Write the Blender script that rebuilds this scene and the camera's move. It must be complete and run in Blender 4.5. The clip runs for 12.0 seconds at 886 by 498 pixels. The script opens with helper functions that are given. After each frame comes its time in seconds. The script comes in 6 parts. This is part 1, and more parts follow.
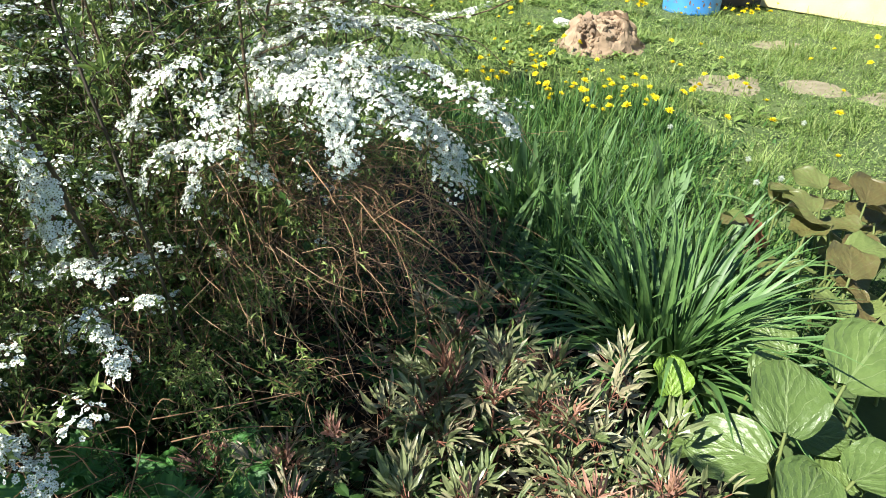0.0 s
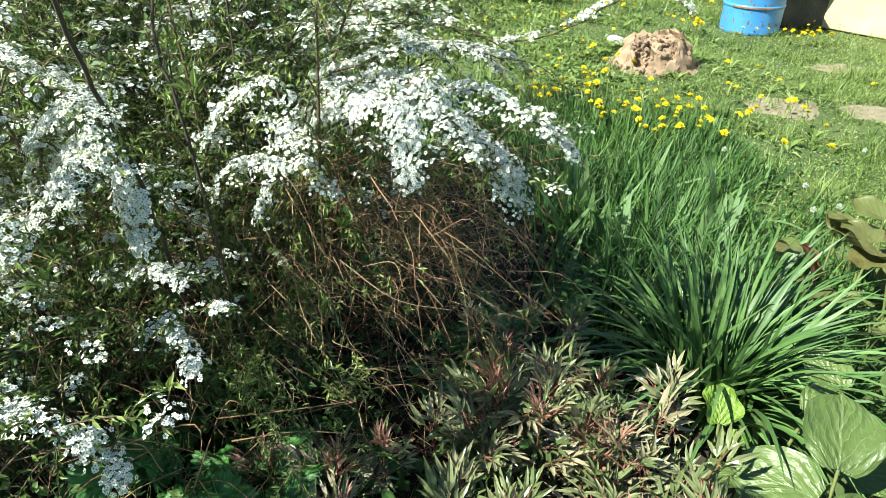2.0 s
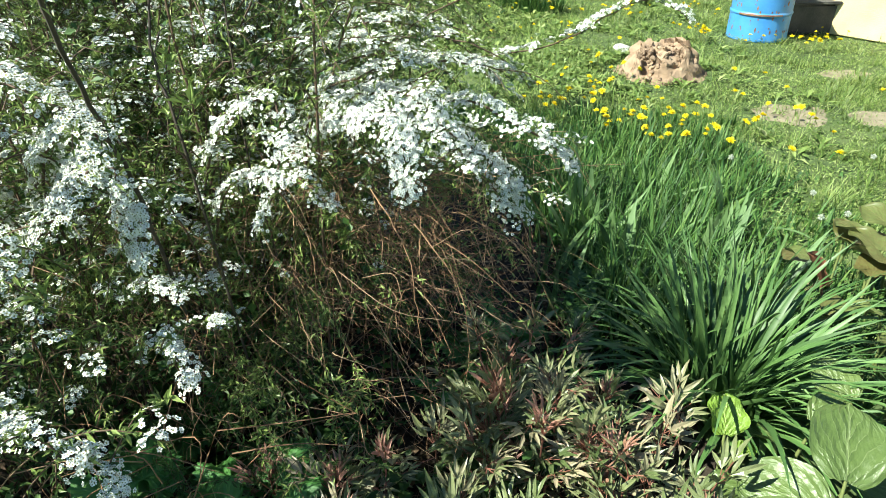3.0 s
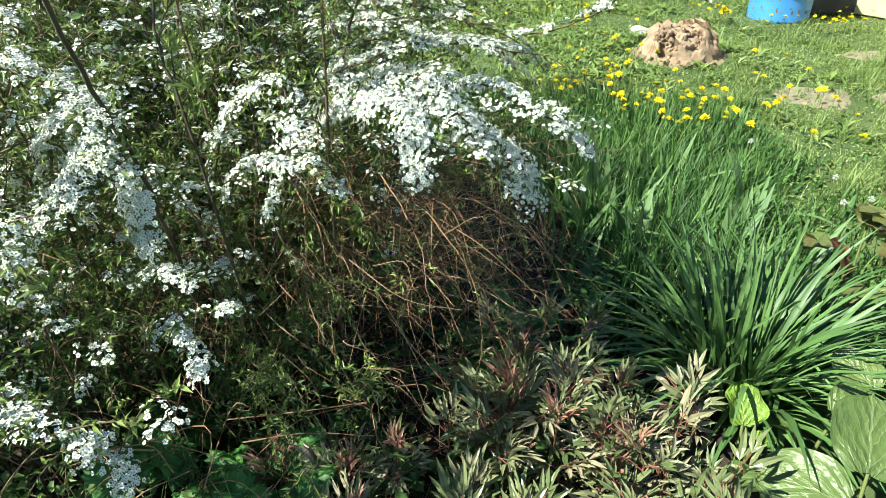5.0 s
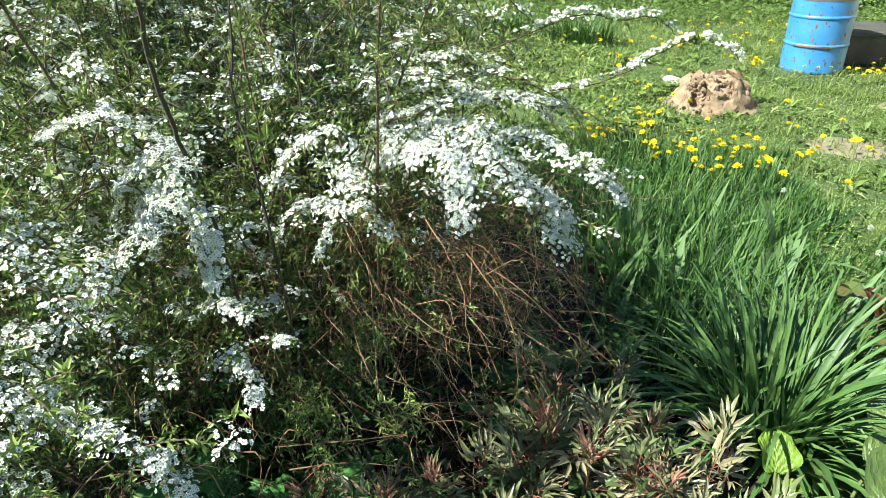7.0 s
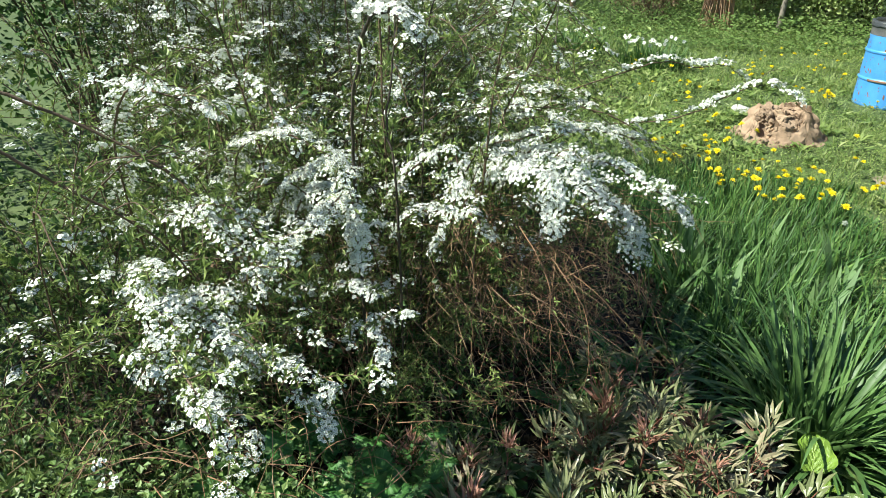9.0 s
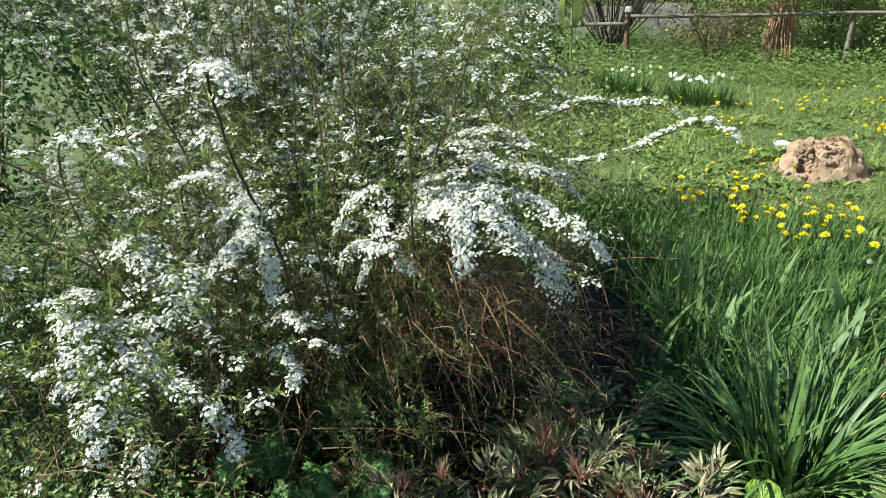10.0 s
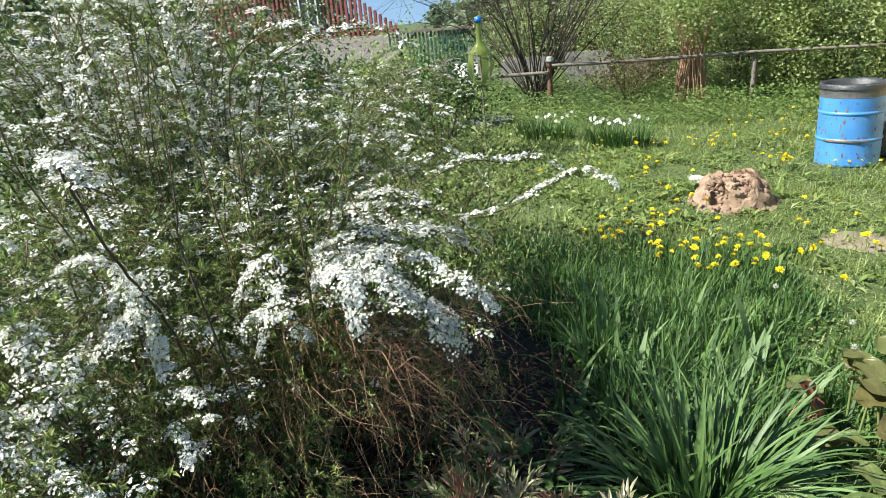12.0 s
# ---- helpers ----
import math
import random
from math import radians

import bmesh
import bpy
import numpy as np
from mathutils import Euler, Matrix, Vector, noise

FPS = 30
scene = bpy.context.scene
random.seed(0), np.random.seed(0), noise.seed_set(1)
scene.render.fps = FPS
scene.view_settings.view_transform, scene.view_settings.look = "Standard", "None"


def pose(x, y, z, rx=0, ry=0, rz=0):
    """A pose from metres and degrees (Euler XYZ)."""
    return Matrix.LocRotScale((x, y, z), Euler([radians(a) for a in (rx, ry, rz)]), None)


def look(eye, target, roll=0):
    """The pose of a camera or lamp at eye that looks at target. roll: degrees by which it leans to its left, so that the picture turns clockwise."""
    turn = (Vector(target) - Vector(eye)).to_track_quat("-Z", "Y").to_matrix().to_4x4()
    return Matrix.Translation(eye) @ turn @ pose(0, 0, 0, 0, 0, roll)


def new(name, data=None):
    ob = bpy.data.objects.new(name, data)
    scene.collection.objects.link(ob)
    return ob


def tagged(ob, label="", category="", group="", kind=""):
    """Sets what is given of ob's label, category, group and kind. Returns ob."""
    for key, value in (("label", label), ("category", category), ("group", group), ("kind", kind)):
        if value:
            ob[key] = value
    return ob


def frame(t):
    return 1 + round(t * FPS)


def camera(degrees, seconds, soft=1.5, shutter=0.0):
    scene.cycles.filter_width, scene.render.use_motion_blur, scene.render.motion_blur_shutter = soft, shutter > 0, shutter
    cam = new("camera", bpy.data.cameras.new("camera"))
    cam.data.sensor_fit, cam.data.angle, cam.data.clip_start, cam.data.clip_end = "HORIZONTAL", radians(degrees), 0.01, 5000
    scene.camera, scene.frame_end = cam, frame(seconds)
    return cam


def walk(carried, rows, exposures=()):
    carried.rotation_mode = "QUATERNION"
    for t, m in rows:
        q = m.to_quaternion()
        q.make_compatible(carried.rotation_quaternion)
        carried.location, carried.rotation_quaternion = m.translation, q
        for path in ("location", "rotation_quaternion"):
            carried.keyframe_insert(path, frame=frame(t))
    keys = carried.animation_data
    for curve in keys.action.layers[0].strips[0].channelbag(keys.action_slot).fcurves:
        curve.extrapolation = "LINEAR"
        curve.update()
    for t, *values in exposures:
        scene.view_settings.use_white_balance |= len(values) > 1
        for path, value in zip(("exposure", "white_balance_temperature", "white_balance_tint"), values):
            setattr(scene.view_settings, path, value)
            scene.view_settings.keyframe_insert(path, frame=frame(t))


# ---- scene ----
cam = camera(68.6, 12.0, soft=0.5)
PATH = [
    (0, (0.006, 0.059, 1.617), (0.013, 1.751, 0.551), 1.3),
    (0.5, (0.015, 0.06, 1.64), (0.001, 1.766, 0.596), -0.8),
    (1, (0.021, 0.046, 1.651), (-0.015, 1.755, 0.612), -0.4),
    (1.5, (0.011, 0.062, 1.655), (0.02, 1.764, 0.604), 1.2),
    (2, (-0.033, 0.036, 1.651), (-0.15, 1.739, 0.608), 1.6),
    (2.5, (-0.033, 0.029, 1.656), (-0.206, 1.741, 0.636), 1.2),
    (3, (-0.009, 0.04, 1.655), (-0.158, 1.755, 0.636), 0.7),
    (4.8, (-0.013, 0.074, 1.653), (-0.18, 1.767, 0.6), 1.6),
    (5, (-0.005, 0.067, 1.645), (-0.197, 1.754, 0.587), -0.1),
    (5.5, (0.003, 0.069, 1.644), (-0.174, 1.745, 0.567), -0.0),
    (6, (-0.012, 0.063, 1.647), (-0.218, 1.738, 0.573), 0.5),
    (6.5, (-0.026, 0.027, 1.663), (-0.304, 1.726, 0.644), -0.4),
    (7, (-0.022, -0.011, 1.687), (-0.311, 1.727, 0.742), -0.4),
    (7.2, (-0.02, -0.025, 1.7), (-0.38, 1.732, 0.815), -1.1),
    (8.8, (-0.104, -0.34, 1.803), (-0.439, 1.407, 0.89), 3.1),
    (9, (-0.081, -0.33, 1.811), (-0.528, 1.39, 0.895), 1.1),
    (9.5, (0.134, -0.299, 1.824), (-0.525, 1.365, 0.932), 0.3),
    (10, (0.366, -0.281, 1.837), (-0.319, 1.417, 1.033), -1.9),
    (10.5, (0.414, -0.262, 1.828), (-0.246, 1.456, 1.045), -2.1),
    (11, (0.425, -0.268, 1.861), (-0.265, 1.459, 1.127), -2.8),
    (11.5, (0.494, -0.272, 1.863), (-0.13, 1.493, 1.161), -3.6),
    (12, (0.549, -0.257, 1.874), (-0.01, 1.542, 1.204), -4.5),
]
walk(cam, [(t, look(eye, target, roll)) for t, eye, target, roll in PATH],
     exposures=[(0, 1.43, 6500, 2), (2.5, 1.48, 6500, -4), (7, 1.47, 6500, -4), (9.5, 1.16, 6500, 1), (12, 1.22, 6500, 10)])

# ---- world, sun, exposure ----
SUN_TO = Vector((-0.92, -0.43, 1.16)).normalized()
world = bpy.data.worlds.new("sky")
scene.world = world
world.use_nodes = True
wn = world.node_tree.nodes
sky = wn.new("ShaderNodeTexSky")
sky.sky_type = "NISHITA"
sky.sun_disc = False
sky.dust_density, sky.ozone_density = 0.0, 3.0
sky.sun_elevation = math.asin(SUN_TO.z)
sky.sun_rotation = math.atan2(SUN_TO.x, SUN_TO.y)
wn["Background"].inputs["Strength"].default_value = 0.06
world.node_tree.links.new(sky.outputs[0], wn["Background"].inputs["Color"])
sun = new("sun", bpy.data.lights.new("sun", "SUN"))
sun.data.energy, sun.data.angle, sun.data.color = 5.0, radians(0.6), (1.0, 0.965, 0.88)
sun.matrix_world = look(SUN_TO * 30, (0, 0, 0))

# ---- materials ----
rng = np.random.default_rng(7)


def mat(name, cols, size=8.0, rough=0.6, bump=0.2, thin=0.0, spread=0.5, metal=0.0, detail=6.0, coat=0.0, fine=60.0, per="island"):
    """Noise at two sizes and a shift per piece pick the colour from a ramp; thin: the share of light let through."""
    m = bpy.data.materials.new(name)
    m.use_nodes = True
    n, l = m.node_tree.nodes, m.node_tree.links
    bsdf = n["Principled BSDF"]
    tc = n.new("ShaderNodeTexCoord")
    big, small = n.new("ShaderNodeTexNoise"), n.new("ShaderNodeTexNoise")
    big.inputs["Scale"].default_value, big.inputs["Detail"].default_value = size, detail
    small.inputs["Scale"].default_value, small.inputs["Detail"].default_value = fine, 4
    for t in (big, small):
        l.new(tc.outputs["Object"], t.inputs["Vector"])
    if per == "island":
        g = n.new("ShaderNodeNewGeometry").outputs["Random Per Island"]
    else:
        g = n.new("ShaderNodeObjectInfo").outputs["Random"]
    a = n.new("ShaderNodeMath"); a.operation = "MULTIPLY_ADD"
    l.new(big.outputs["Fac"], a.inputs[0]); a.inputs[1].default_value = (1 - spread) * 1.3
    b = n.new("ShaderNodeMath"); b.operation = "MULTIPLY"
    l.new(g, b.inputs[0]); b.inputs[1].default_value = spread
    l.new(b.outputs[0], a.inputs[2])
    c = n.new("ShaderNodeMath"); c.operation = "MULTIPLY_ADD"
    l.new(small.outputs["Fac"], c.inputs[0]); c.inputs[1].default_value = 0.35
    l.new(a.outputs[0], c.inputs[2])
    d = n.new("ShaderNodeMath"); d.operation = "SUBTRACT"
    l.new(c.outputs[0], d.inputs[0]); d.inputs[1].default_value = 0.28
    ramp = n.new("ShaderNodeValToRGB")
    els = ramp.color_ramp.elements
    while len(els) < len(cols):
        els.new(0.5)
    for i, col in enumerate(cols):
        els[i].position = i / max(1, len(cols) - 1)
        els[i].color = (*col, 1)
    l.new(d.outputs[0], ramp.inputs[0])
    l.new(ramp.outputs[0], bsdf.inputs["Base Color"])
    bsdf.inputs["Roughness"].default_value = rough
    bsdf.inputs["Metallic"].default_value = metal
    bsdf.inputs["Coat Weight"].default_value = coat
    if bump:
        bp = n.new("ShaderNodeBump")
        bp.inputs["Strength"].default_value = bump
        bp.inputs["Distance"].default_value = 0.01
        l.new(small.outputs["Fac"], bp.inputs["Height"])
        l.new(bp.outputs[0], bsdf.inputs["Normal"])
    if thin:
        tr = n.new("ShaderNodeBsdfTranslucent")
        l.new(ramp.outputs[0], tr.inputs["Color"])
        mx = n.new("ShaderNodeMixShader")
        mx.inputs[0].default_value = thin
        l.new(bsdf.outputs[0], mx.inputs[1]); l.new(tr.outputs[0], mx.inputs[2])
        l.new(mx.outputs[0], n["Material Output"].inputs["Surface"])
    return m


def veined(name, cols, vein, rough=0.38, per="object", ribs=4.0, show=0.62, raised=0.9):
    """A broad leaf: ramp colours with pale veins along the leaf's own uv, raised by bump."""
    m = mat(name, cols, 14, rough, 0.0, 0.22, 0.55, per=per)
    n, l = m.node_tree.nodes, m.node_tree.links
    bsdf = n["Principled BSDF"]
    uv = n.new("ShaderNodeUVMap"); uv.uv_map = "leaf"
    sep = n.new("ShaderNodeSeparateXYZ")
    l.new(uv.outputs[0], sep.inputs[0])

    def op(kind, a, b):
        q = n.new("ShaderNodeMath"); q.operation = kind
        for i, v in enumerate((a, b)):
            if v is None:
                continue
            if isinstance(v, (int, float)):
                q.inputs[i].default_value = v
            else:
                l.new(v, q.inputs[i])
        return q.outputs[0]
    side = op("ABSOLUTE", sep.outputs[0], None)
    mid = op("LESS_THAN", side, 0.035)
    wob = n.new("ShaderNodeTexNoise"); wob.inputs["Scale"].default_value = 3.0
    l.new(uv.outputs[0], wob.inputs["Vector"])
    slant = op("SUBTRACT", sep.outputs[1], op("MULTIPLY", op("POWER", side, 0.8), 0.8))
    slant = op("ADD", slant, op("MULTIPLY", wob.outputs["Fac"], 0.3))
    fr = op("ABSOLUTE", op("SUBTRACT", op("FRACT", op("MULTIPLY", slant, ribs), None), 0.5), None)
    thick = op("SUBTRACT", 0.045, op("MULTIPLY", side, 0.035))
    rib = op("LESS_THAN", fr, thick)
    mask = op("MAXIMUM", mid, rib)
    mix = n.new("ShaderNodeMix"); mix.data_type = "RGBA"
    old = bsdf.inputs["Base Color"].links[0].from_socket
    l.new(op("MULTIPLY", mask, show), mix.inputs[0])
    l.new(old, mix.inputs[6]); mix.inputs[7].default_value = (*vein, 1)
    l.new(mix.outputs[2], bsdf.inputs["Base Color"])
    bp = n.new("ShaderNodeBump"); bp.inputs["Strength"].default_value = raised; bp.inputs["Distance"].default_value = 0.006
    puck = n.new("ShaderNodeTexNoise"); puck.inputs["Scale"].default_value = 7.0; puck.inputs["Detail"].default_value = 5.0
    l.new(uv.outputs[0], puck.inputs["Vector"])
    l.new(op("ADD", op("SUBTRACT", op("MULTIPLY", fr, 1.0), op("MULTIPLY", mask, 0.5)), op("MULTIPLY", puck.outputs["Fac"], 1.2)), bp.inputs["Height"])
    l.new(bp.outputs[0], bsdf.inputs["Normal"])
    return m


M_SOIL = mat("garden_ground", [(0.025, 0.042, 0.012), (0.055, 0.085, 0.024), (0.10, 0.12, 0.042)], 1.6, 0.95, 0.6, spread=0.0, fine=35)
# bed soil kept near black, so the bush's deep shade is in its colour
M_BED = mat("shade_dark_soil", [(0.012, 0.009, 0.006), (0.03, 0.021, 0.014), (0.06, 0.04, 0.025)], 9, 0.95, 0.9, spread=0.0)
M_BARE = mat("bare_sand", [(0.11, 0.10, 0.06), (0.21, 0.175, 0.12), (0.32, 0.27, 0.20)], 9, 0.95, 0.8, spread=0.0)
M_CLAY = mat("clay", [(0.13, 0.085, 0.055), (0.27, 0.185, 0.125), (0.40, 0.295, 0.205)], 7, 0.95, 0.7, spread=0.0, fine=30)
M_LAWN = mat("lawn_blades", [(0.07, 0.12, 0.025), (0.15, 0.23, 0.055), (0.26, 0.335, 0.10), (0.43, 0.44, 0.23)], 1.2, 0.45, 0, 0.35, 0.8)
M_TALL = mat("tall_grass_blades", [(0.018, 0.055, 0.012), (0.042, 0.11, 0.022), (0.09, 0.18, 0.037), (0.20, 0.285, 0.08)], 3, 0.58, 0, 0.25, 0.8)
M_DAYLILY = mat("daylily_leaf", [(0.035, 0.08, 0.02), (0.085, 0.165, 0.045), (0.18, 0.28, 0.095)], 4, 0.5, 0, 0.14, 0.6, per="object")
M_IRIS = mat("iris_leaf", [(0.08, 0.15, 0.05), (0.13, 0.22, 0.08), (0.20, 0.29, 0.13)], 5, 0.6, 0, 0.25, 0.5, per="object")
M_SLEAF = mat("spirea_leaf", [(0.04, 0.075, 0.02), (0.14, 0.20, 0.05), (0.27, 0.34, 0.10), (0.42, 0.47, 0.19)], 3, 0.45, 0, 0.28, 0.75)
M_PETAL = mat("white_petal", [(0.64, 0.65, 0.62), (0.75, 0.76, 0.73), (0.82, 0.82, 0.80)], 20, 0.6, 0, 0.15, 0.7)
M_EYE = mat("flower_eye", [(0.13, 0.14, 0.04), (0.28, 0.27, 0.08)], 20, 0.6, 0, 0.2, 0.8)
M_TWIG = mat("brown_bark", [(0.05, 0.03, 0.018), (0.10, 0.062, 0.04), (0.17, 0.11, 0.075)], 12, 0.8, 0.4, spread=0.5)
M_BARK = mat("dark_bark", [(0.022, 0.017, 0.014), (0.05, 0.036, 0.028), (0.10, 0.08, 0.065)], 8, 0.85, 0.4, spread=0.4)
M_DRY = mat("dry_twig", [(0.13, 0.065, 0.035), (0.24, 0.135, 0.075), (0.41, 0.29, 0.195)], 12, 0.85, 0.2, spread=0.7)
M_STRAW = mat("straw", [(0.20, 0.11, 0.06), (0.38, 0.24, 0.15), (0.50, 0.36, 0.25)], 8, 0.7, 0, 0.2, 0.8)
M_LITTER = mat("leaf_litter", [(0.06, 0.035, 0.02), (0.14, 0.085, 0.05), (0.26, 0.18, 0.11)], 12, 0.9, 0, 0.1, 0.8)
M_PEONY = mat("peony_leaf", [(0.06, 0.09, 0.03), (0.14, 0.17, 0.07), (0.21, 0.22, 0.11), (0.29, 0.255, 0.165), (0.40, 0.28, 0.21)], 7, 0.36, 0, 0.18, 0.75, per="object")
M_YOUNG = mat("young_peony_leaf", [(0.22, 0.13, 0.08), (0.42, 0.22, 0.17), (0.56, 0.33, 0.27)], 7, 0.45, 0, 0.2, 0.7, per="object")
M_PEONYSTEM = mat("peony_stem", [(0.16, 0.06, 0.04), (0.30, 0.13, 0.09)], 8, 0.5, 0, 0)
# darker leaf green: undergrowth, and shade put into inner bush and backing shrubs
M_UNDERSHADE = mat("undergrowth_and_shade_leaf", [(0.02, 0.055, 0.012), (0.045, 0.10, 0.02), (0.085, 0.16, 0.035)], 5, 0.5, 0, 0.3, 0.7)
M_HERB = mat("herb_leaf", [(0.06, 0.11, 0.025), (0.12, 0.20, 0.05), (0.20, 0.29, 0.09), (0.30, 0.36, 0.15)], 1.5, 0.5, 0, 0.3, 0.7)
M_FERN = mat("lobed_leaf", [(0.05, 0.15, 0.036), (0.08, 0.215, 0.05), (0.125, 0.29, 0.075)], 6, 0.45, 0.2, 0.3, 0.5, per="object")
M_BERG = veined("bergenia_leaf", [(0.075, 0.115, 0.032), (0.115, 0.165, 0.048), (0.155, 0.205, 0.07)], (0.30, 0.36, 0.17), rough=0.33, show=0.32, raised=0.8)
M_BERGY = veined("young_bergenia_leaf", [(0.13, 0.22, 0.03), (0.20, 0.31, 0.045)], (0.42, 0.52, 0.14), show=0.3)
M_RHUB = veined("brown_green_leaf", [(0.085, 0.05, 0.022), (0.115, 0.10, 0.036), (0.13, 0.165, 0.05), (0.19, 0.23, 0.075)], (0.30, 0.26, 0.12), show=0.16, raised=0.35)
M_RED = veined("red_brown_leaf", [(0.16, 0.06, 0.035), (0.24, 0.10, 0.06)], (0.36, 0.20, 0.12))
M_DANDY = mat("dandelion_yellow", [(0.84, 0.68, 0.012), (0.90, 0.78, 0.03)], 30, 0.6, 0, 0.2, 0.5)
M_PALE = mat("dandelion_clock", [(0.55, 0.58, 0.50), (0.7, 0.72, 0.66)], 30, 0.8, 0, 0.4, 0.5)
M_STALK = mat("green_stalk", [(0.12, 0.16, 0.05), (0.20, 0.22, 0.08)], 30, 0.5, 0, 0.1)
M_BLUE = mat("blue_barrel_paint", [(0.035, 0.16, 0.44), (0.06, 0.24, 0.58), (0.09, 0.30, 0.64)], 4, 0.42, 0.15, spread=0.0)
M_RUST = mat("rust", [(0.10, 0.045, 0.02), (0.22, 0.10, 0.05), (0.40, 0.33, 0.28)], 14, 0.9, 0.7, spread=0.2)
M_RIM = mat("worn_grey_metal", [(0.07, 0.075, 0.08), (0.14, 0.14, 0.145), (0.24, 0.23, 0.22)], 9, 0.6, 0.4, spread=0.0, metal=0.3)
# film in the barrel's mouth; also darkens the bowl that stands for shade
M_LINER_SHADE = mat("dark_film_and_shade", [(0.02, 0.022, 0.025), (0.05, 0.055, 0.06)], 8, 0.45, 0.6, spread=0.0)
M_PLASTER = mat("yellow_plaster", [(0.50, 0.38, 0.17), (0.66, 0.52, 0.27), (0.72, 0.60, 0.36)], 3, 0.9, 0.5, spread=0.0)
M_WOOD = mat("weathered_wood", [(0.09, 0.075, 0.06), (0.18, 0.155, 0.13), (0.28, 0.25, 0.21)], 6, 0.85, 0.5, spread=0.4)
M_POST = mat("brown_post_wood", [(0.10, 0.055, 0.03), (0.20, 0.12, 0.07)], 6, 0.85, 0.5, spread=0.2)
M_SHEET = mat("maroon_sheet_metal", [(0.16, 0.045, 0.045), (0.24, 0.075, 0.07), (0.30, 0.11, 0.10)], 1.2, 0.45, 0.1, spread=0.0, metal=0.15)
M_SLATE = mat("grey_slate", [(0.07, 0.065, 0.06), (0.15, 0.14, 0.13)], 3, 0.9, 0.4, spread=0.3)
M_CONC = mat("pale_concrete", [(0.16, 0.155, 0.145), (0.30, 0.29, 0.27)], 1.5, 0.9, 0.4, spread=0.3)
M_HEDGE = mat("hedge_leaf", [(0.13, 0.20, 0.055), (0.27, 0.36, 0.11), (0.42, 0.49, 0.21), (0.60, 0.64, 0.42)], 0.9, 0.45, 0, 0.45, 0.75)
# distant leaves paler and bluer, with haze put into their colour
M_FAR = mat("hazy_far_leaf", [(0.08, 0.125, 0.075), (0.14, 0.20, 0.12), (0.21, 0.27, 0.16)], 0.4, 0.6, 0, 0.3, 0.7)
M_BUSHB = mat("bronze_leaf", [(0.09, 0.055, 0.03), (0.17, 0.11, 0.06), (0.20, 0.17, 0.08)], 3, 0.6, 0, 0.3, 0.7)
M_REED = mat("dry_cane", [(0.22, 0.115, 0.07), (0.37, 0.23, 0.145), (0.50, 0.36, 0.25)], 4, 0.8, 0, 0, 0.8)
M_GREENPET = mat("green_bottle_plastic", [(0.26, 0.33, 0.10), (0.38, 0.46, 0.17)], 5, 0.12, 0.1, 0.7, 0.0)
M_CAP = mat("blue_cap_plastic", [(0.02, 0.16, 0.60), (0.03, 0.22, 0.7)], 5, 0.35, 0.1, spread=0.0)
M_STONE = mat("pale_stone", [(0.42, 0.41, 0.38), (0.62, 0.61, 0.58)], 12, 0.8, 0.5, spread=0.0)
M_GLASS = mat("dark_window", [(0.02, 0.022, 0.025), (0.04, 0.045, 0.05)], 3, 0.1, 0.0, spread=0.0)
M_STEP = mat("shaded_step_concrete", [(0.03, 0.03, 0.03), (0.06, 0.058, 0.055), (0.11, 0.105, 0.10)], 5, 0.9, 0.6, spread=0.0)
M_TEAL = mat("teal_paint", [(0.02, 0.075, 0.05), (0.03, 0.11, 0.075)], 3, 0.6, 0.2, spread=0.3)
M_WHITE = mat("white_enamel", [(0.62, 0.62, 0.60), (0.78, 0.78, 0.76)], 3, 0.5, 0.1, spread=0.0)


# ---- mesh helpers ----
def mesh_np(name, verts, faces, mats, slot=None, smooth=False, uv=None):
    """One mesh from arrays: verts (n, 3), faces a list of index arrays (k, 3) or (k, 4)."""
    me = bpy.data.meshes.new(name)
    faces = [np.asarray(f) for f in faces if len(f)]
    tot = np.concatenate([np.full(len(f), f.shape[1]) for f in faces])
    idx = np.concatenate([f.ravel() for f in faces])
    me.vertices.add(len(verts)); me.vertices.foreach_set("co", np.asarray(verts, dtype=np.float32).ravel())
    me.loops.add(len(idx)); me.loops.foreach_set("vertex_index", idx.astype(np.int32))
    me.polygons.add(len(tot))
    me.polygons.foreach_set("loop_start", np.concatenate([[0], np.cumsum(tot)[:-1]]).astype(np.int32))
    me.polygons.foreach_set("loop_total", tot.astype(np.int32))
    for m in (mats if isinstance(mats, (list, tuple)) else [mats]):
        me.materials.append(m)
    if slot is not None:
        me.polygons.foreach_set("material_index", np.asarray(slot, dtype=np.int32))
    me.polygons.foreach_set("use_smooth", np.full(len(tot), smooth))
    if uv is not None:
        lay = me.uv_layers.new(name="leaf")
        lay.data.foreach_set("uv", np.asarray(uv, dtype=np.float32)[idx].ravel())
    me.update(calc_edges=True)
    return me


def part(name, me, parent=None, label="", m=None):
    ob = new(name, me)
    if parent is not None:
        ob.parent = parent
    if m is not None:
        ob.matrix_basis = m
    if label:
        ob["label"] = label
    return ob


def thing(name, label, category, group="", at=(0, 0, 0), kind=""):
    ob = new(name)
    ob.empty_display_size = 0.05
    ob.location = at
    return tagged(ob, label, category, group, kind)


def bm_mesh(name, bm, material, smooth=False):
    me = bpy.data.meshes.new(name)
    bm.to_mesh(me); bm.free()
    for mm in (material if isinstance(material, (list, tuple)) else [material]):
        me.materials.append(mm)
    if smooth:
        me.polygons.foreach_set("use_smooth", [True] * len(me.polygons))
    return me


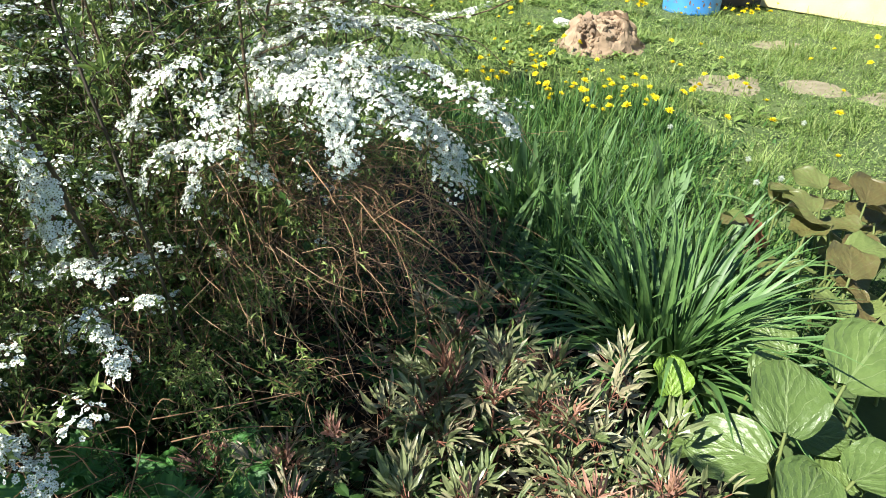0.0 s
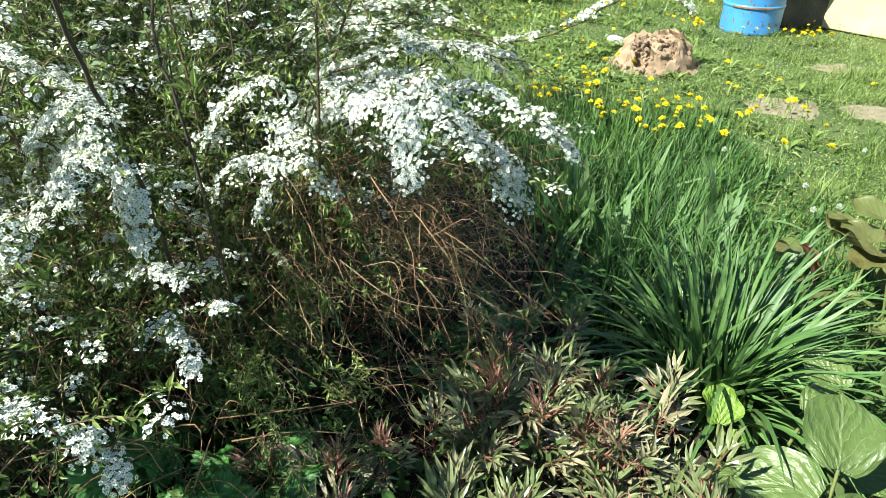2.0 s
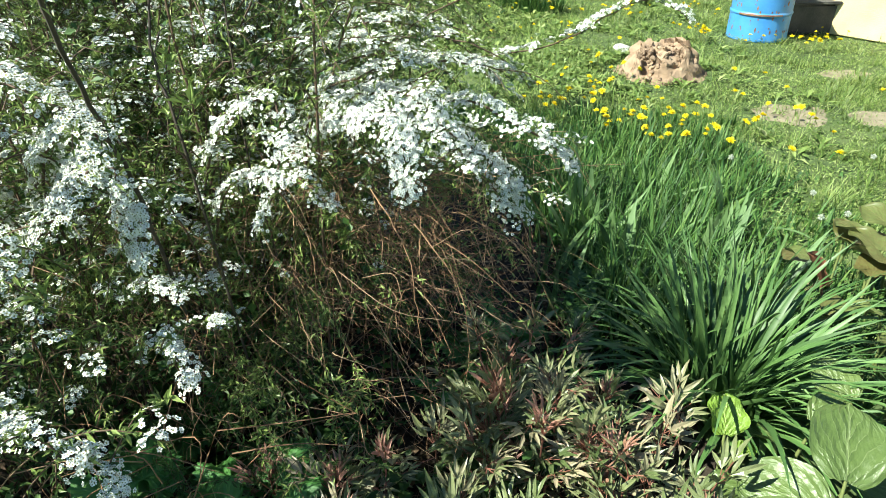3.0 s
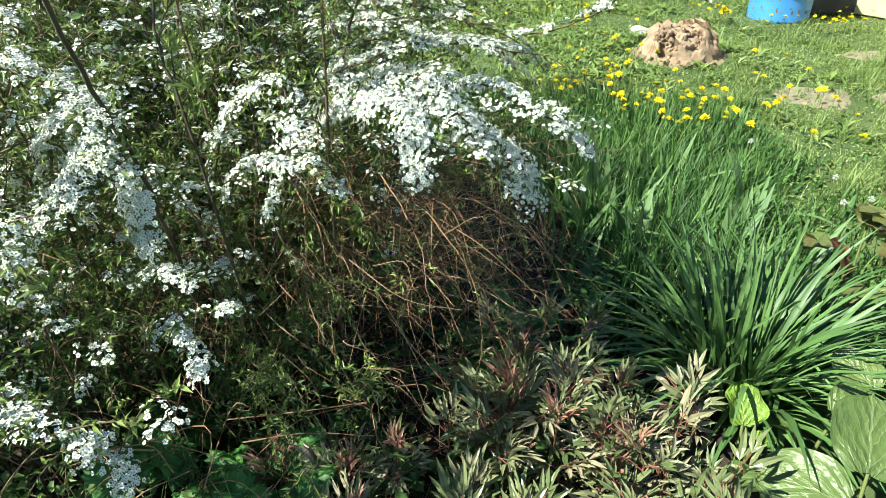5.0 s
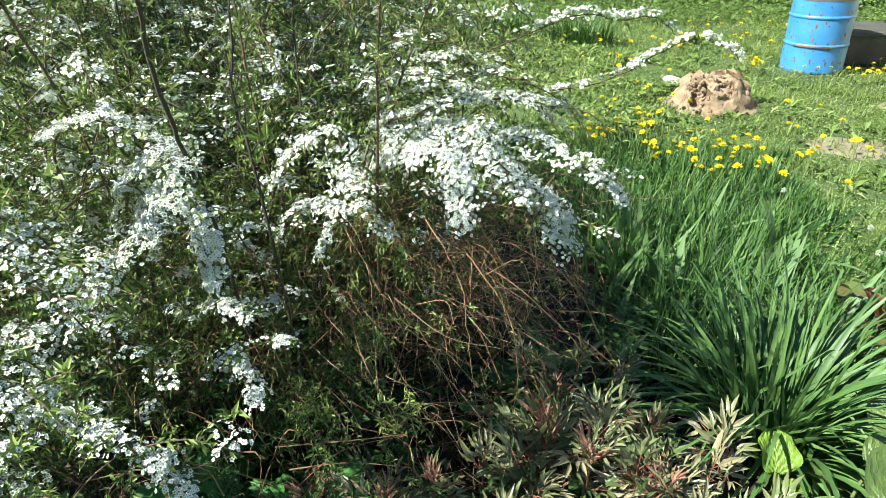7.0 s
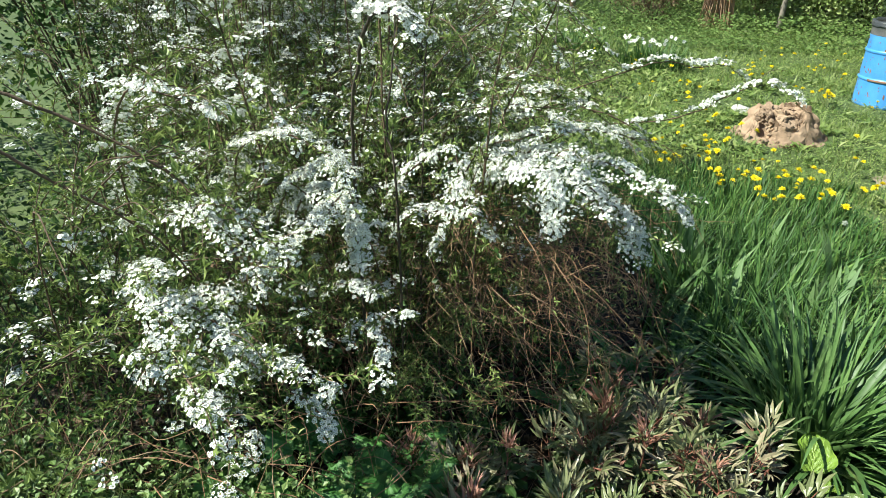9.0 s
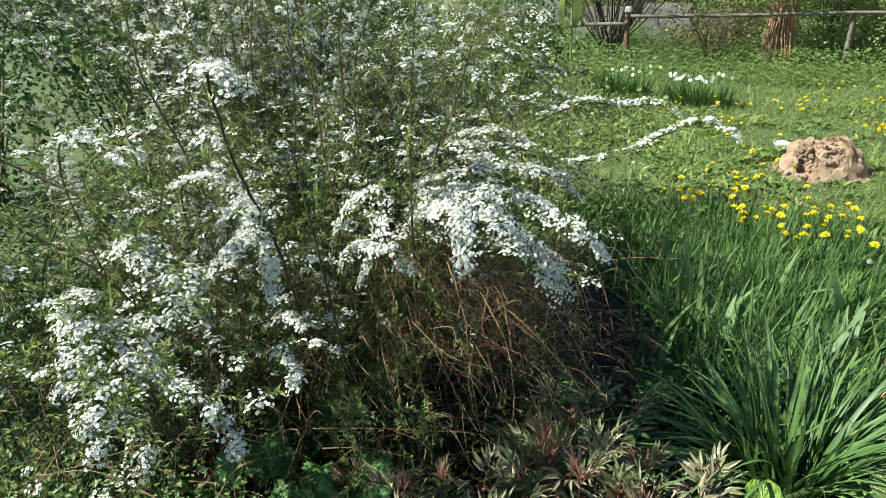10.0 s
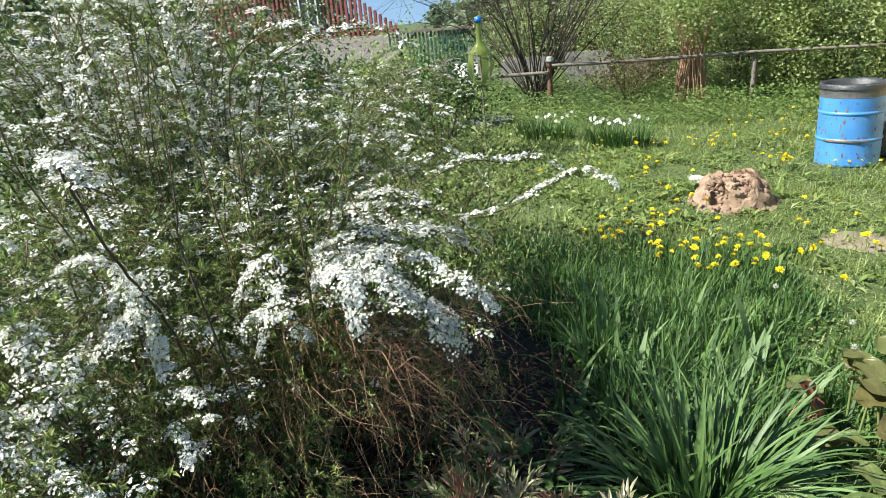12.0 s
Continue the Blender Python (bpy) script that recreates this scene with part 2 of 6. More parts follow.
def box(name, size, material, bevel=0.004, at=(0, 0, 0)):
    bm = bmesh.new()
    bmesh.ops.create_cube(bm, size=1)
    bmesh.ops.scale(bm, verts=bm.verts, vec=size)
    bmesh.ops.translate(bm, verts=bm.verts, vec=at)
    if bevel:
        bmesh.ops.bevel(bm, geom=bm.edges[:], offset=bevel, segments=2, affect="EDGES")
    return bm_mesh(name, bm, material)


def turns(n, up=0.0, tilt=0.5):
    """n random frames (n, 3, 3) whose z axis leans by about tilt from the vertical."""
    az = rng.uniform(0, 2 * np.pi, n); th = np.abs(rng.normal(0, tilt, n)) + up
    z = np.stack([np.sin(th) * np.cos(az), np.sin(th) * np.sin(az), np.cos(th)], 1)
    return about(z)


def about(z):
    """Frames with the given z axes and a random turn about them."""
    n = len(z)
    z = z / np.linalg.norm(z, axis=1, keepdims=True)
    r = rng.normal(size=(n, 3))
    x = r - (r * z).sum(1, keepdims=True) * z
    x /= np.linalg.norm(x, axis=1, keepdims=True)
    return np.stack([x, np.cross(z, x), z], 2)


def along(x, up):
    """Frames whose x axis is given and whose z is as near to up as can be."""
    x = x / np.linalg.norm(x, axis=1, keepdims=True)
    z = up - (up * x).sum(1, keepdims=True) * x
    z /= np.linalg.norm(z, axis=1, keepdims=True) + 1e-9
    return np.stack([x, np.cross(z, x), z], 2)


def scatter(templ, pos, rot, size):
    """Copies of a template (verts, faces, slots) at places, turned and sized; returns arrays for mesh_np."""
    v, f, s = templ
    k, nv = len(pos), len(v)
    out = np.einsum("kij,nj->kni", rot, v) * np.asarray(size).reshape(-1, 1, 1) + pos[:, None, :]
    fs = (f[None] + (np.arange(k) * nv)[:, None, None]).reshape(-1, f.shape[1])
    return out.reshape(-1, 3), fs, np.tile(s, k)


def flower_templ(eye=0.17):
    """A five-petalled flower, one across, with a small raised eye; petals slot 0, eye slot 1."""
    v, f, s = [(0, 0, 0)], [], []
    for i in range(5):
        a = 2 * math.pi * i / 5
        b = len(v)
        for r, da, z in ((0.41, -0.53, 0.06), (0.53, 0.0, 0.10), (0.41, 0.53, 0.06)):
            v.append((r * math.cos(a + da), r * math.sin(a + da), z))
        f.append((0, b, b + 1, b + 2)); s.append(0)
    b = len(v)
    for i in range(4):
        a = math.pi * i / 2
        v.append((eye * math.cos(a), eye * math.sin(a), 0.07))
    f.append((b, b + 1, b + 2, b + 3)); s.append(1)
    return np.array(v), np.array(f), np.array(s)


def leaf_templ(w=0.3, fold=0.08, droop=0.12):
    """A narrow leaf along x, one long, folded along its middle."""
    v = [(0, 0, 0), (0.35, -w / 2, fold), (0.35, 0, 0.02), (0.35, w / 2, fold), (0.72, -w * 0.36, fold * 0.6 - droop * 0.4), (0.72, 0, -droop * 0.5), (0.72, w * 0.36, fold * 0.6 - droop * 0.4), (1, 0, -droop)]
    f = [(0, 1, 2, 2), (0, 2, 3, 3), (1, 4, 5, 2), (2, 5, 6, 3), (4, 7, 5, 5), (5, 7, 6, 6)]
    tri = []
    for q in f:
        if q[2] == q[3]:
            tri.append(q[:3])
        else:
            tri += [(q[0], q[1], q[2]), (q[0], q[2], q[3])]
    return np.array(v), np.array(tri), np.zeros(len(tri), int)


def small_flower_templ():
    """A plainer five-petalled flower for the mass of the bush."""
    v, f = [(0, 0, 0)], []
    for i in range(5):
        a = 2 * math.pi * i / 5
        b = len(v)
        for da in (-0.59, 0.59):
            v.append((0.50 * math.cos(a + da), 0.46 * math.sin(a + da), 0.08))
        f.append((0, b, b + 1))
    b = len(v)
    v += [(0.18 * math.cos(2.1 * i), 0.18 * math.sin(2.1 * i), 0.06) for i in range(3)]
    f.append((b, b + 1, b + 2))
    return np.array(v), np.array(f), np.array([0] * 5 + [1])


def slip_templ(w=0.3, fold=0.10, droop=0.1):
    """A leaf of two folded halves along x, one long."""
    v = [(0, 0, 0), (0.45, -w / 2, fold), (1, 0, -droop), (0.45, w / 2, fold), (0.5, 0, 0)]
    f = [(0, 1, 4), (1, 2, 4), (0, 4, 3), (4, 2, 3)]
    return np.array(v), np.array(f), np.zeros(4, int)


FLOWER, DARK_EYED, SMALL, SLEAF = flower_templ(0.17), flower_templ(0.26), small_flower_templ(), slip_templ(0.27)
SLIM = (np.array([(0, 0, 0), (0.45, -0.14, 0.08), (1, 0, -0.1), (0.45, 0.14, 0.08)]), np.array([(0, 1, 2), (0, 2, 3)]), np.zeros(2, int))
WIDE = (np.array([(0, 0, 0), (0.45, -0.36, 0.08), (1, 0, -0.1), (0.45, 0.36, 0.08)]), np.array([(0, 1, 2), (0, 2, 3)]), np.zeros(2, int))
BROAD, CHEAP = leaf_templ(0.62, 0.06, 0.15), slip_templ(0.7, 0.08, 0.1)


def ribbons(base, az, length, width, lean, bend, seg=4, fold=0.0, taper=1.6, grow=0.0):
    """Blades of grass: bent ribbons rising from base. Returns verts, quads and uv."""
    k = len(base)
    u = np.linspace(0, 1, seg + 1)
    th = lean[:, None] + bend[:, None] * u[None] ** 1.3
    ds = length[:, None] / seg
    r = np.cumsum(np.sin(th) * ds, 1) - np.sin(th[:, :1]) * ds
    z = np.cumsum(np.cos(th) * ds, 1) - np.cos(th[:, :1]) * ds
    c, s = np.cos(az)[:, None], np.sin(az)[:, None]
    mid = np.stack([base[:, :1] + r * c, base[:, 1:2] + r * s, base[:, 2:3] + z], 2)
    w = width[:, None] * (1 - u[None] ** taper) * np.minimum(1, (grow + 0.0 if grow else 1.0) + u[None] * (4 if grow else 1)) + width[:, None] * 0.04
    sd = np.stack([-s * np.ones_like(w), c * np.ones_like(w), np.zeros_like(w)], 2) * w[..., None] / 2
    nrm = np.stack([-np.cos(th) * c, -np.cos(th) * s, np.sin(th)], 2) * (w * fold)[..., None]
    if fold:
        v = np.stack([mid - sd + nrm, mid, mid + sd + nrm], 2)
        m = 3
    else:
        v = np.stack([mid - sd, mid + sd], 2)
        m = 2
    idx = np.arange(k * (seg + 1) * m).reshape(k, seg + 1, m)
    q = [np.stack([idx[:, :-1, j], idx[:, :-1, j + 1], idx[:, 1:, j + 1], idx[:, 1:, j]], -1).reshape(-1, 4) for j in range(m - 1)]
    uvs = np.broadcast_to(np.stack(np.meshgrid(np.linspace(-1, 1, m), u), -1)[None], (k, seg + 1, m, 2)).reshape(-1, 2)
    return v.reshape(-1, 3), np.concatenate(q), uvs


class Tubes:
    """Collects tapered tubes along polylines into one mesh."""
    def __init__(self, sides=4):
        self.v, self.f, self.n, self.sides = [], [], 0, sides

    def add(self, pts, r0, r1):
        pts = np.asarray(pts, float)
        k, sd = len(pts), self.sides
        d = np.gradient(pts, axis=0)
        d /= np.linalg.norm(d, axis=1, keepdims=True) + 1e-9
        ref = np.where(np.abs(d[:, 2:3]) > 0.9, np.array([[1.0, 0, 0]]), np.array([[0, 0, 1.0]]))
        a = np.cross(d, ref); a /= np.linalg.norm(a, axis=1, keepdims=True) + 1e-9
        b = np.cross(d, a)
        ang = np.arange(sd) * 2 * np.pi / sd
        rr = np.linspace(r0, r1, k)[:, None, None]
        ring = pts[:, None] + rr * (np.cos(ang)[None, :, None] * a[:, None] + np.sin(ang)[None, :, None] * b[:, None])
        i = np.arange(k * sd).reshape(k, sd) + self.n
        j = np.roll(i, -1, 1)
        self.v.append(ring.reshape(-1, 3)); self.n += k * sd
        self.f.append(np.stack([i[:-1], j[:-1], j[1:], i[1:]], -1).reshape(-1, 4))

    def mesh(self, name, material):
        return mesh_np(name, np.concatenate(self.v), [np.concatenate(self.f)], material, smooth=True)


def bezier(ctrl, n=12):
    """A smooth curve through the given points."""
    p = np.asarray(ctrl, float)
    if len(p) == 2:
        return p[0] + (p[1] - p[0]) * np.linspace(0, 1, n)[:, None]
    p = np.concatenate([[2 * p[0] - p[1]], p, [2 * p[-1] - p[-2]]])
    out = []
    for i in range(1, len(p) - 2):
        t = np.linspace(0, 1, n, endpoint=False)[:, None]
        a, b, c, d = p[i - 1], p[i], p[i + 1], p[i + 2]
        out.append(0.5 * (2 * b + (c - a) * t + (2 * a - 5 * b + 4 * c - d) * t ** 2 + (3 * b - 3 * c + d - a) * t ** 3))
    return np.concatenate(out + [p[-2:-1]])


def lathe(profile, seg=32):
    """verts and quads of a body turned about z from (r, z) pairs."""
    prof = np.asarray(profile, float)
    ang = np.arange(seg) * 2 * np.pi / seg
    v = np.stack([prof[:, :1] * np.cos(ang), prof[:, :1] * np.sin(ang), np.repeat(prof[:, 1:], seg, 1)], -1)
    i = np.arange(len(prof) * seg).reshape(len(prof), seg)
    j = np.roll(i, -1, 1)
    return v.reshape(-1, 3), np.stack([i[:-1], j[:-1], j[1:], i[1:]], -1).reshape(-1, 4)


# ---- ground ----
def ground_height(x, y):
    return 0.025 * np.sin(x * 1.3 + 0.4) * np.cos(y * 0.9) + 0.015 * np.sin(x * 3.1 + y * 2.3)


def build_ground():
    c = np.concatenate([-np.geomspace(400, 9, 24), np.linspace(-8.8, 8.8, 110), np.geomspace(9, 400, 24)])
    x, y = np.meshgrid(c, c + 5)
    z = ground_height(x, y)
    n = len(c)
    i = np.arange(n * n).reshape(n, n)
    q = np.stack([i[:-1, :-1], i[:-1, 1:], i[1:, 1:], i[1:, :-1]], -1).reshape(-1, 4)
    me = mesh_np("ground", np.stack([x, y, z], -1).reshape(-1, 3), [q], M_SOIL, smooth=True)
    tagged(new("ground", me), "green mossy garden ground under the lawn", "ground", kind="structure")


def patch(name, cx, cy, rx, ry, material, label, category, rise=0.02, seed=0.0):
    """A low uneven patch of earth with a ragged outline."""
    rings, seg = 7, 40
    v = []
    for i in range(rings + 1):
        t = i / rings
        for j in range(seg):
            a = 2 * math.pi * j / seg
            w = 1 + 0.35 * noise.noise((math.cos(a) * 1.7 + seed, math.sin(a) * 1.7, seed))
            px, py = cx + rx * t * w * math.cos(a), cy + ry * t * w * math.sin(a)
            lump = 0.5 * noise.noise((px * 9, py * 9, seed)) + 0.5
            v.append((px, py, ground_height(px, py) + rise * (1 - t * t) * (0.5 + lump) - 0.012 * (t > 0.99) + 0.004))
    i = np.arange((rings + 1) * seg).reshape(rings + 1, seg)
    j = np.roll(i, -1, 1)
    q = np.stack([i[:-1], i[1:], j[1:], j[:-1]], -1).reshape(-1, 4)
    return tagged(new(name, mesh_np(name, v, [q], material, smooth=True)), label, category, kind="structure")


def build_sky_backdrop():
    """A far curved band of clear blue sky low over the horizon."""
    m = bpy.data.materials.new("clear_sky")
    m.use_nodes = True
    n, l = m.node_tree.nodes, m.node_tree.links
    n.remove(n["Principled BSDF"])
    em = n.new("ShaderNodeEmission")
    tc, sep, ramp = n.new("ShaderNodeTexCoord"), n.new("ShaderNodeSeparateXYZ"), n.new("ShaderNodeValToRGB")
    l.new(tc.outputs["Generated"], sep.inputs[0]); l.new(sep.outputs[2], ramp.inputs[0])
    ramp.color_ramp.elements[0].color = (0.17, 0.27, 0.38, 1)
    ramp.color_ramp.elements[1].color = (0.07, 0.17, 0.36, 1)
    l.new(ramp.outputs[0], em.inputs["Color"]); l.new(em.outputs[0], n["Material Output"].inputs["Surface"])
    k = 49
    a = np.linspace(math.radians(40), math.radians(150), k)
    v = np.concatenate([np.stack([360 * np.cos(a), 360 * np.sin(a), np.full(k, z)], 1) for z in (-2.0, 70.0)])
    i = np.arange(k - 1)
    tagged(new("backdrop", mesh_np("backdrop", v, [np.stack([i, i + 1, i + 1 + k, i + k], 1)], m, smooth=True)), "clear blue spring sky far behind the woods", "sky", kind="structure")


build_ground()
build_sky_backdrop()
patch("flower_bed", -0.75, 1.9, 1.75, 1.5, M_BED, "bare soil bed under the white shrub, darkened for shade", "flower bed", 0.03, 1.0)
BARE = ((2.27, 5.18, 0.32, 0.26), (2.95, 5.10, 0.30, 0.24), (3.23, 6.52, 0.26, 0.16), (3.5, 4.8, 0.36, 0.28))
for k, (bx, by, brx, bry) in enumerate(BARE):
    patch("bare_earth", bx, by, brx, bry, M_BARE, "trodden pale bare earth in the lawn", "bare earth", 0.002, 3.0 + k)


# ---- grass ----
def keep_off(x, y, extra=0.0):
    """True where turf grows: off the bed, the mound, the barrel and the bare earth."""
    ok = (((x + 0.75) / 1.6) ** 2 + ((y - 1.9) / 1.35) ** 2) > 1
    ok &= ((x - 1.50) / 0.42) ** 2 + ((y - 6.22) / 0.36) ** 2 > 1
    ok &= (x - 2.81) ** 2 + (y - 8.0) ** 2 > 0.27 ** 2
    for bx, by, brx, bry in BARE:
        ok &= (((x - bx) / brx) ** 2 + ((y - by) / bry) ** 2 > 0.35 + 1.1 * rng.random(len(x)) + 0.9 * np.sin(x * 23 + by) * np.sin(y * 29 + bx)) | (rng.random(len(x)) < 0.14)
    ok &= (x + y < 11.95) | (x < 3.6)
    return ok


def build_lawn():
    n = 400000
    y = 1.4 + 13.0 * rng.random(n) ** 1.2
    x = -4.0 + 10.0 * rng.random(n)
    ok = keep_off(x, y) & (x > -0.9 - 0.33 * y) & (x < 1.2 + 0.62 * y) & ~((y < 2.6) & (x < 0.9))
    x, y = np.concatenate([x[ok], rng.uniform(-4, 5, 12000), rng.uniform(0.7, 4.4, 80000)]), np.concatenate([y[ok], rng.uniform(-3.5, 1.7, 12000), rng.uniform(2.7, 7.0, 80000)])
    near = keep_off(x, y) & ~((y < 1.75) & (y > 0.0) & (x > -2.3) & (x < 1.6))
    near |= (y > 1.75) & keep_off(x, y)
    near &= (x > 1.1 + 0.12 * y) | (y < 2.7) | (rng.random(len(x)) < 0.8)
    x, y = x[near], y[near]
    clump = np.array([noise.noise((a * 2.2, b * 2.2, 0)) for a, b in zip(x, y)])
    ok = rng.random(len(x)) < 0.55 + 0.8 * clump
    x, y, clump = x[ok], y[ok], clump[ok]
    k = len(x)
    tuft = np.array([noise.noise((a * 7, b * 7, 4)) for a, b in zip(x, y)])
    L = (0.025 + 0.06 * rng.random(k) ** 1.6) * (1 + 0.9 * np.clip(clump, -0.3, 1)) * (1 + 0.03 * y) * np.clip(0.85 + 1.6 * tuft, 0.4, 2.2)
    v, q, _ = ribbons(np.stack([x, y, ground_height(x, y) - 0.005], 1), rng.uniform(0, 6.3, k), L, (0.004 + 0.004 * rng.random(k)) * (1 + 0.08 * y), rng.uniform(0.0, 0.7, k), rng.uniform(0.2, 1.3, k), 1)
    tagged(new("lawn_grass", mesh_np("lawn_grass", v, [q], M_LAWN)), "short bright green mown lawn grass", "grass", kind="stuff")


def build_tall_grass():
    n = 25000
    x, y = -0.8 + 3.2 * rng.random(n), 1.75 + 3.25 * rng.random(n)
    dens = np.array([noise.noise((a * 2.5, b * 2.5, 8)) for a, b in zip(x, y)])
    right = 1.05 + 0.15 * y + 0.4 * dens
    ok = (x < right + rng.normal(0, 0.22, n)) & (x > 0.18 - 0.32 * np.clip(y - 2.8, 0, 3) + rng.normal(0, 0.12, n) * (y > 2.6)) & ((x - 0.82) ** 2 + (y - 1.85) ** 2 > 0.12)
    ok &= rng.random(n) < np.clip(1.5 - 0.28 * (y - 1.75), 0.35, 1)
    # thin the grass beside the bush so dark soil reads as deep shade
    ok &= (x > 0.46 - 0.24 * np.clip(y - 2.2, 0, 1.2)) | (rng.random(n) < 0.12) | (y > 3.2)
    x, y, dens, right = x[ok], y[ok], dens[ok], right[ok]
    k = len(x)
    h = (0.20 + 0.20 * rng.random(k)) * (1 + 0.5 * dens) * np.clip(1.1 - 0.34 * np.clip(y - 2.7, 0, 3), 0.34, 1) * np.clip(0.5 + 0.9 * (right - x), 0.28, 1)
    v, q, _ = ribbons(np.stack([x, y, ground_height(x, y)], 1), rng.uniform(0, 6.3, k), h * 1.1, 0.006 + 0.018 * rng.random(k) ** 2.2, np.abs(rng.normal(0, 0.42, k)), rng.uniform(0.0, 1.7, k) ** 1.6, 4)
    tagged(new("tall_grass", mesh_np("tall_grass", v, [q], M_TALL)), "long uncut green grass beside the white shrub", "grass", kind="stuff")


def build_weeds():
    """Low broad-leaved weeds in the turf."""
    n = 230000
    y = 2.2 + 11.5 * rng.random(n) ** 1.2
    x = -3.5 + 10.0 * rng.random(n)
    dens = np.array([noise.noise((a * 1.1 + 5, b * 1.1, 2)) for a, b in zip(x, y)])
    ok = keep_off(x, y) & (rng.random(n) < np.clip(0.62 + 0.8 * dens, 0.25, 1)) & (x > 1.25 - 0.42 * (y - 2.2)) & (x < 1.2 + 0.62 * y)
    x, y = x[ok], y[ok]
    k = len(x)
    pos = np.stack([x, y, ground_height(x, y) + 0.008 + 0.045 * rng.random(k)], 1)
    a = rng.uniform(0, 6.3, k)
    rot = along(np.stack([np.cos(a), np.sin(a), rng.uniform(-0.2, 0.9, k)], 1), np.tile([0, 0, 1.0], (k, 1)))
    v, f, s = scatter(WIDE, pos, rot, rng.uniform(0.007, 0.018, k) * (1 + 0.09 * y))
    tagged(new("lawn_weeds", mesh_np("lawn_weeds", v, [f], M_LAWN)), "low leafy green weeds growing in the lawn", "weeds", kind="stuff")


def build_herbs():
    """Lush ankle-high herbs along the fence and in front of the bed."""
    n = 46000
    y = 10.7 + 6.5 * rng.random(n); x = -5 + 12.5 * rng.random(n)
    z = 0.04 + 0.30 * rng.random(n) * np.clip((y - 10.5) / 1.4, 0.1, 1)
    m = 7000
    x2, y2 = rng.uniform(-2.1, -0.55, m), rng.uniform(0.05, 0.95, m)
    ok = y2 < 1.0 + 0.3 * (-0.6 - x2)
    x2, y2 = x2[ok], y2[ok]
    z2 = 0.05 + 0.38 * rng.random(len(x2))
    P = np.concatenate([np.stack([x, y, z], 1), np.stack([x2, y2, z2], 1)])
    size = np.concatenate([rng.uniform(0.03, 0.075, n), rng.uniform(0.010, 0.032, len(x2))])
    k = len(P)
    a = rng.uniform(0, 6.3, k)
    rot = along(np.stack([np.cos(a), np.sin(a), rng.uniform(0.0, 0.9, k)], 1), np.tile([0, 0, 1.0], (k, 1)))
    v, f, _ = scatter(WIDE, P, rot, size)
    tagged(new("herbs", mesh_np("herbs", v, [f], M_HERB)), "lush green herbs growing low along bed and fence", "herbs", kind="stuff")


def build_bed_grass():
    """Thin grass and dry stalks in the bed before the bush."""
    n = 2600
    x, y = rng.uniform(-2.2, -0.5, n), rng.uniform(0.05, 0.95, n)
    v, q, _ = ribbons(np.stack([x, y, 0.02 + 0 * x], 1), rng.uniform(0, 6.3, n), rng.uniform(0.15, 0.5, n), rng.uniform(0.002, 0.006, n), np.abs(rng.normal(0, 0.35, n)), rng.uniform(0, 1.3, n), 4)
    tagged(new("bed_grass", mesh_np("bed_grass", v, [q], M_LAWN)), "thin green grass growing through the bed", "grass", kind="stuff")


build_herbs()
build_bed_grass()
build_lawn()
build_tall_grass()
build_weeds()


def build_rough_grass():
    """Loose lush grass and leafy weeds between the bush and the clay heap."""
    n = 46000
    x, y = rng.uniform(-3.0, 3.4, n), 3.6 + 7.4 * rng.random(n)
    dens = np.array([noise.noise((a * 1.6, b * 1.6, 3)) + 0.7 * noise.noise((a * 5, b * 5, 6)) for a, b in zip(x, y)])
    edge = 1.25 - 0.10 * (y - 4.0) + 0.5 * dens
    ok = keep_off(x, y) & (rng.random(n) < np.clip(0.42 + 1.1 * dens, 0.03, 1)) & ((x < edge) | (dens > 0.38) | (y > 8.6))
    x, y, dens = x[ok], y[ok], dens[ok]
    k = len(x)
    L = (0.07 + 0.13 * rng.random(k) ** 1.4) * (0.8 + 0.7 * np.clip(dens, -0.3, 0.8)) * np.where(x < 1.25 - 0.1 * (y - 4), 1.0, 0.62)
    v, q, _ = ribbons(np.stack([x, y, ground_height(x, y) - 0.005], 1), rng.uniform(0, 6.3, k), L, 0.005 + 0.011 * rng.random(k) ** 2, np.abs(rng.normal(0, 0.45, k)), rng.uniform(0.1, 1.5, k), 3)
    tagged(new("rough_grass", mesh_np("rough_grass", v, [q], M_LAWN)), "loose lush green grass tufts in the unmown lawn", "grass", kind="stuff")
    n = 2600
    x, y = rng.uniform(-1.6, 2.6, n), rng.uniform(4.2, 9.5, n)
    dens = np.array([noise.noise((a * 1.3, b * 1.3, 12)) for a, b in zip(x, y)])
    ok = keep_off(x, y) & (dens > -0.05) & ((x < 1.2) | (rng.random(n) < 0.3))
    x, y = np.repeat(x[ok], 5), np.repeat(y[ok], 5)
    k = len(x)
    a = rng.uniform(0, 6.3, k)
    rot = along(np.stack([np.cos(a), np.sin(a), rng.uniform(0.15, 1.0, k)], 1), np.tile([0, 0, 1.0], (k, 1)))
    v, f, _ = scatter(slip_templ(0.26, 0.04, 0.25), np.stack([x, y, ground_height(x, y) + 0.01], 1), rot, rng.uniform(0.06, 0.15, k))
    tagged(new("leaf_rosettes", mesh_np("leaf_rosettes", v, [f], M_LAWN)), "green dandelion leaf rosettes in the lawn", "weeds", kind="stuff")


build_rough_grass()


